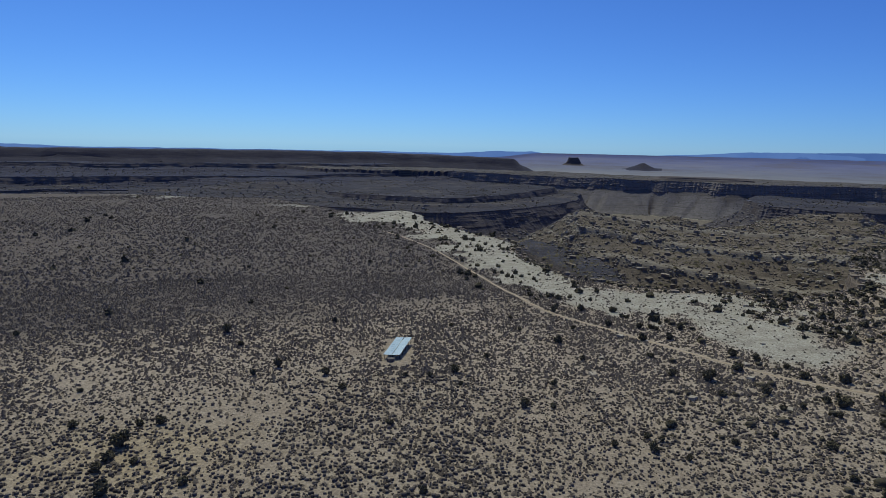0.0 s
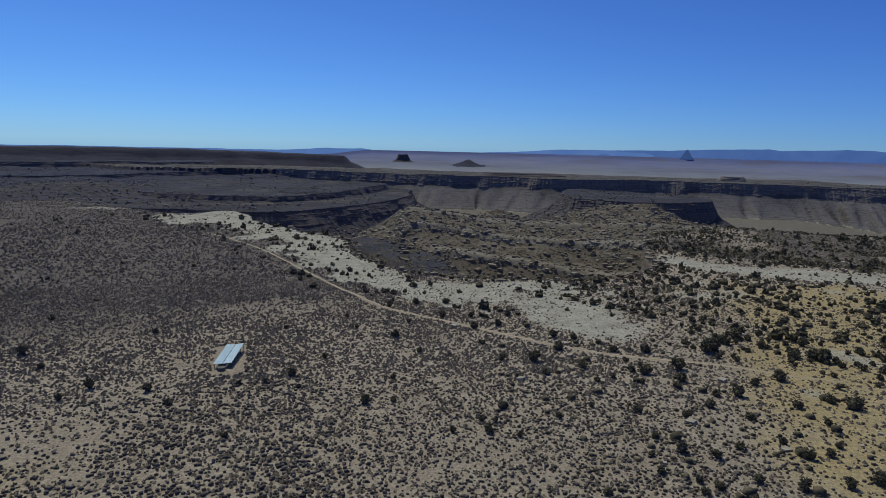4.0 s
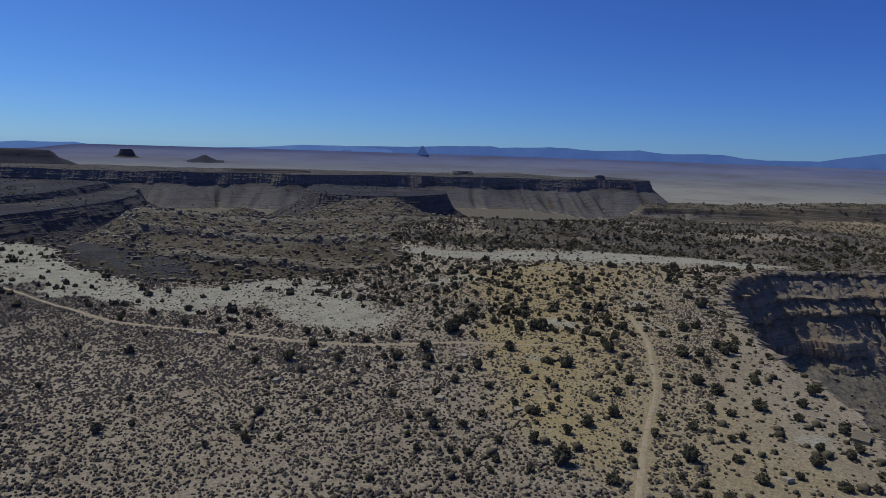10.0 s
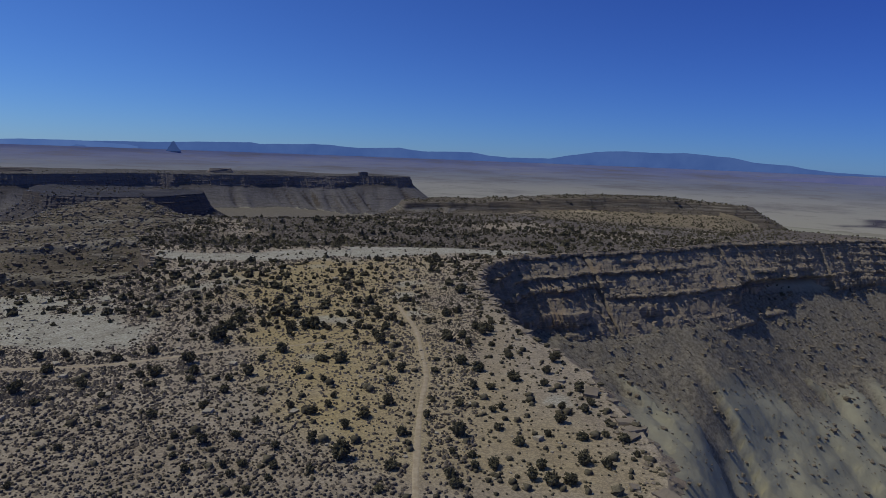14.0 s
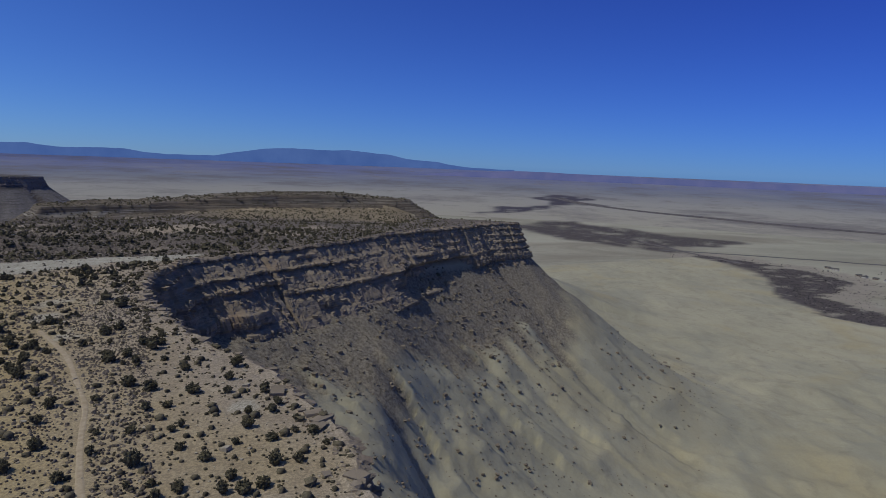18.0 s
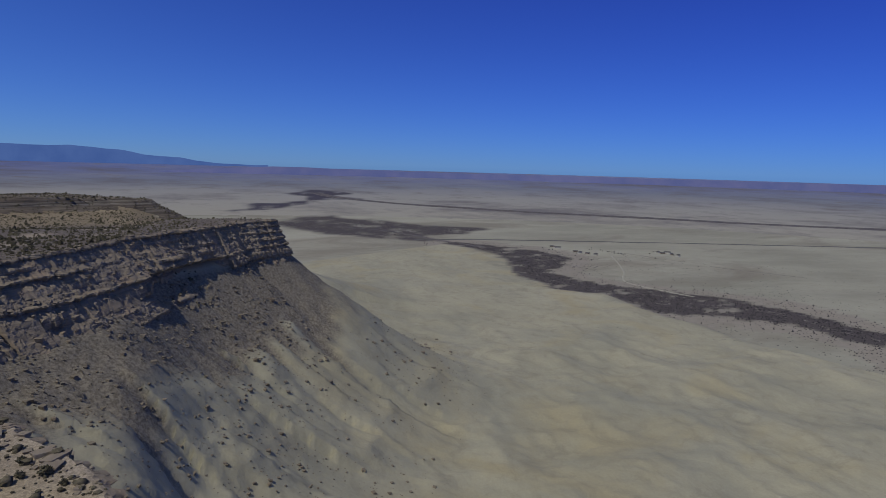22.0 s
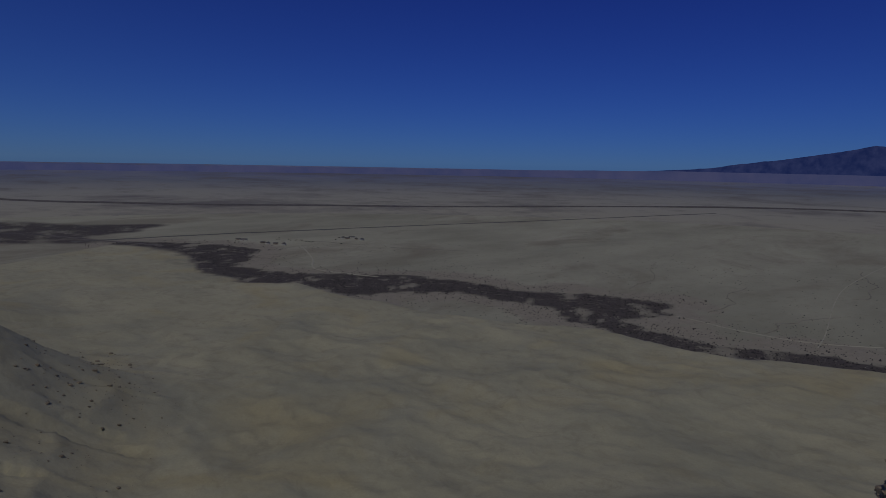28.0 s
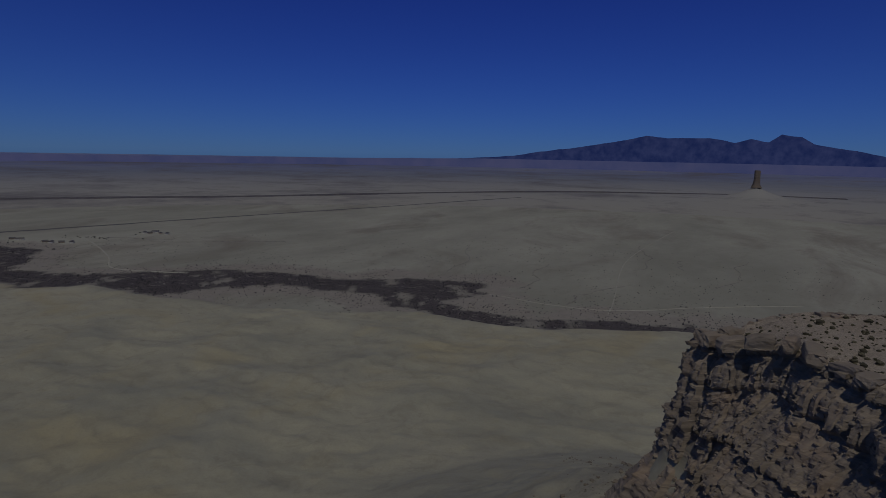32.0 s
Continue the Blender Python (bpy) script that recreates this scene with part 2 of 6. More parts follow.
def leaf_material(name, a, b, per_island=True):
    s = Shader(name, 0.85, 0.1)
    c = s.ramp(s.island() if per_island else s.each(), (0.0, a), (1.0, b))
    c = s.mix(s.ramp(s.noise(0.35, 3), (0.35, 0.5), (0.6, 0.0)), c, tuple(v * 0.55 for v in a))
    return s.done(c)


def plain_color(name, a, b, size, roughness=0.9, metallic=0.0, specular=0.2, bump=0.0):
    s = Shader(name, roughness, specular, metallic)
    n = s.noise(size, 5, 0.65)
    return s.done(s.mix(s.ramp(n, (0.35, 0.0), (0.65, 1.0)), a, b), n if bump else None, bump, 0.1)


SOIL, CLAY = soil_material(), plain_material()
ROCK = rock_material("brown_sandstone", (0.355, 0.298, 0.23), (0.185, 0.157, 0.127))
ROCK_GREY = rock_material("grey_sandstone", (0.28, 0.242, 0.19), (0.15, 0.13, 0.105))
KNOB_MAT = mesa_material("brown_ledges", (0.19, 0.155, 0.12), (0.075, 0.064, 0.055), (0.38, 0.345, 0.29), (0.16, 0.135, 0.106), (0.142, 0.12, 0.096), 3.0, (0.84, 0.9))
# shade of the unlit faces and some blue distance go into these colours
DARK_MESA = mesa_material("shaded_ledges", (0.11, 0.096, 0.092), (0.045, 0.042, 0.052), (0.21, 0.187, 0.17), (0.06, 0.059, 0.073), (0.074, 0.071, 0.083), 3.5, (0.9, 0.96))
# soil and slope carry a little of the blue of distance in their colour
LONG_MAT = mesa_material("layered_ledges", (0.15, 0.126, 0.102), (0.06, 0.052, 0.05), (0.23, 0.205, 0.18), (0.115, 0.109, 0.108), (0.16, 0.152, 0.155), 4.5)
# the haze over bench and far mesas is put in as a blue cast
FAR_MAT = mesa_material("hazed_ledges", (0.075, 0.073, 0.09), (0.033, 0.034, 0.055), (0.125, 0.122, 0.142), (0.048, 0.051, 0.08), (0.042, 0.046, 0.075), 5, (0.9, 0.96))
SAGE = leaf_material("sage_leaves", (0.105, 0.09, 0.078), (0.22, 0.19, 0.163))
BRUSH = leaf_material("dry_brush", (0.085, 0.076, 0.052), (0.185, 0.16, 0.11))
JUNIPER = leaf_material("juniper_leaves", (0.07, 0.064, 0.042), (0.155, 0.138, 0.088))
BARK = plain_color("juniper_bark", (0.1, 0.075, 0.055), (0.2, 0.16, 0.125), 0.2, bump=0.5)
THICKET = leaf_material("bare_thicket", (0.036, 0.034, 0.041), (0.085, 0.078, 0.083))


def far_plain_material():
    """Scrub plain towards the horizon, in long level streaks; haze painted in, tan to mauve."""
    s = Shader("hazed_scrub_plain")
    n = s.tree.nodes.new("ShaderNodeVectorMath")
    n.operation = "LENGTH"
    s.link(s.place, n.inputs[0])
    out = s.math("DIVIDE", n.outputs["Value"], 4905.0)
    # the colour itself turns blue with distance, in place of haze
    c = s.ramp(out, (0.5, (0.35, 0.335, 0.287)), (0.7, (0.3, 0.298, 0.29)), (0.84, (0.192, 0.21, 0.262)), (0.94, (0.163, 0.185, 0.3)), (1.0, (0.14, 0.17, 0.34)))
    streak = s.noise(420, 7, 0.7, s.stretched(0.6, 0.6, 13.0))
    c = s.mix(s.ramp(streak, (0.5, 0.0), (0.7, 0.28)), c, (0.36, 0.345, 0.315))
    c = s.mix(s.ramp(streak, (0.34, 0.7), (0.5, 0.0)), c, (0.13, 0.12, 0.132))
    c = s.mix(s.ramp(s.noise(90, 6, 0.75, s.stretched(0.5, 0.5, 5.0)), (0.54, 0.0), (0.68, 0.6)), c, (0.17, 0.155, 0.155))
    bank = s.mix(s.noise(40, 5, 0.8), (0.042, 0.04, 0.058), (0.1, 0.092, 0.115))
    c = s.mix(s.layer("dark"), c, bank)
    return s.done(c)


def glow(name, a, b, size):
    """Far mountains; the miles of blue air before them are painted in and glow."""
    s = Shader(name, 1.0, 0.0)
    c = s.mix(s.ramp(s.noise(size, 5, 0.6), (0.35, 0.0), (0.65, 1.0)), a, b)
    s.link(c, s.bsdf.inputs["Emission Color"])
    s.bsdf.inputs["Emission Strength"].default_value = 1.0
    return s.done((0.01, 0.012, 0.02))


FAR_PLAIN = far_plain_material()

# ---- numeric helpers ----
def hash01(ix, iy, seed):
    h = (ix.astype(np.int64) * 374761393 + iy.astype(np.int64) * 668265263 + seed * 974711) & 0xFFFFFFFF
    h = ((h ^ (h >> 13)) * 1274126177) & 0xFFFFFFFF
    return ((h ^ (h >> 16)) & 0xFFFFFF) / float(0xFFFFFF)


def vnoise(x, y, seed=0):
    """Smooth value noise, -1 to 1."""
    ix, iy = np.floor(x), np.floor(y)
    fx, fy = x - ix, y - iy
    fx, fy = fx * fx * (3 - 2 * fx), fy * fy * (3 - 2 * fy)
    a, b = hash01(ix, iy, seed), hash01(ix + 1, iy, seed)
    c, d = hash01(ix, iy + 1, seed), hash01(ix + 1, iy + 1, seed)
    return 2 * ((a + (b - a) * fx) * (1 - fy) + (c + (d - c) * fx) * fy) - 1


def fbm(x, y, size, octaves=3, seed=0):
    total, amp, norm = 0.0, 1.0, 0.0
    for k in range(octaves):
        total = total + amp * vnoise(x / size * 2 ** k, y / size * 2 ** k, seed + 17 * k)
        norm += amp
        amp *= 0.5
    return total / norm


def smooth(v, lo, hi):
    t = np.clip((v - lo) / (hi - lo), 0, 1)
    return t * t * (3 - 2 * t)


def nearest(x, y, pts, closed=True):
    """Signed distance to a polygon (inside negative) or distance to a polyline, and the way along it of the nearest place."""
    best, along = np.full(x.shape, 1e12), np.zeros(x.shape)
    inside = np.zeros(x.shape, bool)
    n, run = len(pts), 0.0
    for k in range(n if closed else n - 1):
        (ax, ay), (bx, by) = pts[k], pts[(k + 1) % n]
        dx, dy = bx - ax, by - ay
        size = math.hypot(dx, dy)
        u = np.clip(((x - ax) * dx + (y - ay) * dy) / (size * size), 0, 1)
        d2 = (x - ax - u * dx) ** 2 + (y - ay - u * dy) ** 2
        closer = d2 < best
        best = np.where(closer, d2, best)
        along = np.where(closer, run + u * size, along)
        run += size
        if closed and ay != by:
            inside ^= ((ay > y) != (by > y)) & (x < dx * (y - ay) / dy + ax)
    best = np.sqrt(best)
    return (np.where(inside, -best, best) if closed else best), along


def polygon_distance(x, y, pts, closed=True):
    return nearest(x, y, pts, closed)[0]


def polar(*pairs):
    """Plan points from pairs of bearing (degrees, clockwise from +y) and distance."""
    return [(r * math.sin(radians(a)), r * math.cos(radians(a))) for a, r in pairs]


def rounded(pts, times=2):
    """Corner cutting of a closed outline."""
    p = np.array(pts, float)
    for _ in range(times):
        q = np.roll(p, -1, 0)
        p = np.stack([p * 0.78 + q * 0.22, p * 0.22 + q * 0.78], 1).reshape(-1, 2)
    return p


# ---- the lie of the land ----
MAIN = [(-900, -150), (-900, 620), (-600, 560), (-351, 490), (-276, 516), (-195, 491), (-132, 507), (-60, 402), (-23, 445),
        (6, 332), (34, 304), (36, 240), (48, 212), (72, 203), (95, 193), (118, 192), (140, 205), (158, 230), (185, 280), (225, 318), (262, 312),
        (292, 291), (320, 268), (353, 266), (400, 270), (480, 330), (640, 420), (850, 430), (900, 200), (760, 30), (660, 10), (605, -30), (545, -72),
        (496, -22), (415, 35), (347, 61), (302, 91), (272, 108), (222, 111), (178, 84), (151, 60), (121, 33), (99, 15), (78, 9), (50, -4), (18, -18),
        (-15, -50), (-42, -100), (-36, -138), (-28, -155), (-18, -172), (5, -192), (-20, -208), (-51, -216), (-120, -260),
        (-400, -400), (-900, -420)]
KNOB = polar((11.2, 570), (12.2, 520), (13, 450), (14.2, 400), (16.5, 350), (20, 322), (25, 318), (33, 325), (38, 420), (40, 520), (38, 640), (31, 720), (22, 700), (17, 655))
SPUR = polar((6.5, 352), (8, 335), (11, 305), (15, 262), (17, 266), (16, 300), (12, 345), (8, 385))
PROW = polar((-40, 1090), (-25, 1010), (-12, 930), (-3, 850), (3, 860), (8, 960), (12.6, 1160), (12.4, 1300), (5, 1500), (-12, 1500), (-40, 1450))
POINT = polar((26, 930), (33, 900), (38.4, 955), (39.0, 1010), (36, 1150), (26, 1200))
LONG = polar((-14, 1700), (4, 1560), (14, 1420), (20, 1420), (26, 1370), (33, 1480), (40, 1520), (50, 1640), (56.4, 1700), (56.8, 1780), (50, 1900),
             (36, 1800), (20, 1700), (4, 1850), (-14, 2000))
BENCH = polar((-75, 1300), (-40, 1250), (-20, 1180), (-8, 1250), (2, 1400), (6, 1600), (4, 2000), (-20, 2300), (-75, 2300))
PROW_STEP = polar((-12, 1080), (-4, 980), (2, 985), (6, 1080), (10, 1240), (10, 1320), (4, 1480), (-12, 1480))
BENCH_STEP = polar((-75, 1560), (-42, 1500), (-24, 1430), (-10, 1500), (-1, 1650), (2, 1800), (0, 2000), (-20, 2250), (-75, 2250))
BENCH_TOP = polar((-75, 1900), (-40, 1850), (-25, 1800), (-12, 1850), (-4, 2000), (-6, 2200), (-75, 2280))
FAR_MESA = polar((-75, 2500), (-36, 2500), (-20, 2600), (-5, 2800), (6.0, 3000), (6.3, 3080), (2, 3150), (-20, 2950), (-36, 2850), (-75, 2800))
SPIT = polar((56, 640), (60, 660), (66, 690), (75, 730), (82, 765), (86.4, 790), (86.6, 815), (80, 840), (70, 800), (60, 740), (56, 690))
CONE = polar((17.4, 4290), (17.7, 4290), (17.7, 4320), (17.4, 4320))
CHIMNEY_AT = polar((183.5, 3000))[0]

NEAR_BANK = [(112, 1560), (117, 1432), (119.2, 1138), (122.5, 1022), (127.2, 995), (130.4, 922), (132.5, 896), (136.8, 925), (143, 924), (150.6, 847), (153, 786),
             (157.2, 735), (163.2, 688), (170, 705), (179.3, 732), (190, 760), (204, 790)]
FAR_BANK = [(204, 812), (190, 785), (179.3, 757), (174.5, 745), (170, 738), (166, 728), (162.5, 740), (158.9, 762), (156.5, 800), (160.2, 864), (160.3, 930), (155.6, 939),
            (152.8, 956), (148.1, 943), (143, 1012), (135.2, 1063), (126.2, 1078), (121.5, 1185), (123.3, 1400), (120, 1500), (113, 1600)]
RIVER = polar(*NEAR_BANK, *FAR_BANK)

SLICK = [(-60, 402), (-25, 440), (6, 332), (34, 304), (37, 240), (48, 212), (72, 203), (95, 193), (112, 180), (102, 140), (84, 128), (66, 134), (52, 156), (38, 176),
         (25, 215), (10, 262), (-10, 330), (-45, 366)]
SLICK_BAND = [(150, 222), (165, 236), (185, 206), (215, 196), (240, 172), (262, 150), (290, 112), (268, 108), (245, 132), (222, 152), (195, 170), (168, 190)]
SLICK_POOL = [(62, 158), (67, 174), (82, 165), (88, 150), (100, 138), (95, 126), (80, 123), (70, 130), (64, 140)]
SANDS = [(58, 40), (84, 22), (110, 40), (150, 78), (205, 115), (232, 128), (225, 150), (190, 172), (150, 178), (118, 150), (88, 118), (70, 88)]

CAP = ([0, 1.2, 4.5, 5.5, 10, 11.5, 17, 19, 24, 26], [0, -6, -7.5, -14, -17, -25, -29, -38, -41, -42])
CAP_UNDER = ([0, 3, 25], [0, -19, -40])


def rim_line(pts, near_step, far_step, big, small, seed):
    """An outline made fine and uneven."""
    p = rounded(pts, 2)
    q = np.roll(p, -1, 0)
    out = []
    for a, b in zip(p, q):
        n = max(1, int(np.hypot(*(b - a)) / (near_step if max(abs(a[0]), abs(a[1])) < 640 else far_step)))
        for k in range(n):
            out.append(a + (b - a) * k / n)
    out = np.array(out)
    t = np.roll(out, -1, 0) - np.roll(out, 1, 0)
    t /= np.hypot(t[:, 0], t[:, 1])[:, None]
    s = np.cumsum(np.hypot(*(np.roll(out, -1, 0) - out).T))
    push = big * fbm(s, s * 0, big * 10, 2, seed) + small * fbm(s, s * 0 + 5, small * 6, 2, seed + 2)
    return out + np.stack([t[:, 1], -t[:, 0]], -1) * push[:, None]


RIM = rim_line(MAIN, 5, 60, 3.0, 2.3, 11)
PROW_RIM = rim_line(PROW, 14, 14, 16, 5, 12)
POINT_RIM = rim_line(POINT, 10, 10, 7, 3, 14)
LONG_RIM = rim_line(LONG, 22, 22, 20, 7, 16)
PROW_STEP_RIM = rim_line(PROW_STEP, 22, 22, 16, 6, 22)
BENCH_STEP_RIM = rim_line(BENCH_STEP, 40, 40, 40, 16, 24)
BENCH_TOP_RIM = rim_line(BENCH_TOP, 40, 40, 40, 16, 26)
BENCH_RIM = rim_line(BENCH, 40, 40, 40, 16, 18)


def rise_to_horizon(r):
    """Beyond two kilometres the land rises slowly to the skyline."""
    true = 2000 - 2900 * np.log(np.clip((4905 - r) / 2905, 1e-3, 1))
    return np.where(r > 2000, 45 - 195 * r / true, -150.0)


def plain_height(x, y):
    r = np.hypot(x, y)
    az = np.degrees(np.arctan2(x, y)) % 360
    az = np.where(az > 280, az - 360, az)
    canyon = np.clip((70 - az) / 25, 0, 1)
    base = -150 + 60 * canyon * np.clip((2500 - r) / 500, 0, 1)
    hills = 1 - smooth(polygon_distance(x, y, HILLS), -25, 8)
    ridge = 1 - np.abs(vnoise(x / 120 + 0.3 * vnoise(x / 50, y / 50, 4), y / 75, 5))
    ridge2 = 1 - np.abs(vnoise(x / 38 + 0.4 * vnoise(x / 30, y / 30, 8), y / 30, 6))
    rill = 1 - np.abs(vnoise(x / 13 + 0.6 * vnoise(x / 11, y / 11, 3), y / 17, 12))
    low = 1 - 0.8 * smooth(r, 520, 900) * (1 - smooth(az, 118, 130))
    roll = (6.5 * ridge + 2.4 * ridge2 + 1.3 * rill + 0.5 * fbm(x, y, 7, 2, 9)) * low + 0.6
    base = base + roll * hills * np.where(az > 75, 1, 0.4)
    base = base + 1.2 * fbm(x, y, 60, 3, 21) * (1 - hills) * np.clip(1.5 - r / 2000, 0, 1)
    cone = 72 * np.exp(-np.hypot(x - CHIMNEY_AT[0], y - CHIMNEY_AT[1]) / 110)
    fall = -40 * smooth(r, 2600, 4900) * (1 - smooth(az, 4, 9)) * (az > -80)
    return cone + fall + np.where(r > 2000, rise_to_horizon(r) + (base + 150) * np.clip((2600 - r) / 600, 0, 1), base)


HILLS = polar((112, 1560), (117, 1432), (119.2, 1160), (122.5, 1015), (127.2, 985), (129.3, 930), (132.5, 866), (135.2, 845), (137.9, 793), (143.2, 757), (148.2, 740), (152.6, 748), (157.2, 728), (163.2, 686), (170, 700), (179.3, 728), (190, 755), (204, 785), (210, 900), (260, 900), (300, 500), (0, 300), (60, 500), (85, 900), (100, 1250))


def terrace(z, step, bend, lip=0.76):
    """Steps of hard beds in a slope."""
    v = z / step + bend
    k = np.floor(v)
    return z * 0.22 + 0.78 * step * (k + smooth(v - k, lip, 1.0) - bend)


def cap_profile(d, cap, scale, talus, room, fall=400):
    """Height below the rim at d metres outside it: ledges, then a concave talus."""
    xs, zs = np.array(cap[0]) * scale, np.array(cap[1]) * scale
    t = np.clip(d - xs[-1], 0, None)
    room = np.clip(room + zs[-1], 4.0, None)
    u = t * talus / (1.5 * room)
    return np.interp(d, xs, zs) - room * (1 - (1 - np.clip(u, 0, 1)) ** 1.5) - fall * np.clip(u - 1, 0, 1)


MESAS = [
    # name, outline, height of the top, scale of the ledges, talus slope, unevenness of the rim
    ("main", RIM, 0.0, 1.0, 0.85, 0),
    ("knob", KNOB, -30.0, 0.2, 0.45, 10),
    ("spur", SPUR, -11.0, 0.1, 0.6, 9),
    ("prow", PROW_RIM, -46.0, 0.55, 0.62, 0),
    ("point", POINT_RIM, -26.0, 0.62, 0.6, 0),
    ("long", LONG_RIM, -22.0, 0.68, 0.7, 0),
    ("bench", BENCH_RIM, -42.0, 0.6, 0.5, 0),
    ("far", FAR_MESA, 7.0, 0.6, 0.4, 40),
    ("spit", SPIT, -4.0, 0.16, 0.5, 14),
    ("cone", CONE, -41.0, 0.12, 0.5, 4),
    ("prow_step", PROW_STEP_RIM, -37.0, 0.22, 0.5, 0),
    ("bench_step", BENCH_STEP_RIM, -30.0, 0.26, 0.5, 0),
    ("bench_top", BENCH_TOP_RIM, -17.0, 0.26, 0.5, 0),
]
LAYERS = ("scrub", "pale", "sand", "talus", "rubble", "dark", "silt", "beyond")


def main_top(x, y):
    r, az = np.hypot(x, y), np.degrees(np.arctan2(x, y))
    z = -0.012 * np.clip(x - 250, 0, None) + 0.9 * fbm(x, y, 60, 3, 3) * np.clip(r / 100, 0, 1) + 0.12 * fbm(x, y, 4, 2, 6)
    z = z - 2.6 * smooth(r, 290, 330) * smooth(az, 34, 40) * (1 - smooth(az, 62, 68))
    step = 4.8 * smooth(r, 300, 420) * smooth(az, 36, 40) * (1 - smooth(az, 66, 76)) * (1 - smooth(x, 420, 560))
    z = z - 7.0 * (1 - smooth(np.hypot(x - 3, y + 191), 8, 36))
    z = z - (11 - 4.5 * smooth(az, 66, 72)) * smooth(r, 455, 560) * smooth(az, 50, 57) * (1 - smooth(az, 84, 88)) - 16 * smooth(r, 540, 600) * smooth(az, 84, 88)
    return z + np.where(step > 0.05, terrace(step, 1.9, 0.6 * fbm(x, y, 40, 3, 15)), 0)


def mesa_top(top, warp, x, y):
    return top + (4 * fbm(x, y, 120, 3, 7) if warp in (0, 40) else 1.5 * fbm(x, y, 25, 3, 7))


KNOB_LEDGE = [(13, -9.2), (16, -9.4), (18.5, -9.65), (21.4, -10.05), (24.4, -10.35), (27, -10.8), (31, -10.9), (40, -10.0)]
KNOB_BROW = [(13, -7.0), (15.2, -7.3), (18.5, -7.85), (21.4, -8.15), (24.5, -8.25), (28.6, -8.2), (31.7, -7.9), (40, -7.7)]
KNOB_CREST = [(11, -7.0), (17.6, -6.5), (20.5, -6.35), (24, -6.45), (26, -6.1), (27.4, -5.4), (30.6, -4.65), (34.2, -4.55), (36.9, -5.9), (40, -6.6)]


def knob_height(x, y, out):
    """Two hard ledges with rubble slopes, then a stepped crest behind; also how far each place is bare ledge."""
    az, r = np.degrees(np.arctan2(x, y)), np.hypot(x, y)

    def level(table, reach):
        return 45 + reach * np.tan(np.radians(np.interp(az, *zip(*table))))

    z1, z2, z4 = level(KNOB_LEDGE, 400), level(KNOB_BROW, 440), level(KNOB_CREST, 600)
    e = r + 9 * fbm(x, y, 34, 3, 20) + 7 * fbm(x, y, 110, 2, 16)
    z3 = z2 + 2.2
    h = np.where(e < 330, z1 - 27, 0)
    steps = [(330, z1 - 27), (394, z1 - 4.0), (398, z1), (411, z1 + 0.3), (434, z2 - 3.6), (438, z2), (456, z2 + 0.4), (494, z3), (498, z3 + 2.2), (512, z3 + 2.3), (600, z4), (740, z4 - 26)]
    for (ra, za), (rb, zb) in zip(steps, steps[1:]):
        h = np.where((e >= ra) & (e < rb), za + (zb - za) * (e - ra) / (rb - ra), h)
    h = np.where(e >= 740, z4 - 26 - (e - 740) * 0.4, h)
    crest = smooth(e, 512, 530) * (1 - smooth(e, 610, 640))
    h = h + crest * (terrace(h, 3.2, 0.3 * fbm(x, y, 60, 2, 17)) - h)
    peak = 8.5 * np.exp(-((x - 186) ** 2 + (y - 497) ** 2) / 17 ** 2)
    h = h + terrace(peak, 2.8, 0.2 * fbm(x, y, 15, 2, 22)) * (peak > 0.3)
    h = h - out * 0.55 - 2.5 * smooth(out, 0, 20) + 0.6 * fbm(x, y, 8, 3, 18)
    bare = np.zeros(x.shape)
    for a, b in ((396, 409), (436, 452), (496, 509)):
        bare = np.maximum(bare, smooth(e, a - 2, a) * (1 - smooth(e, b - 5, b)))
    return h, bare * (out < 4)


LAST = {"x": None, "rim": None}


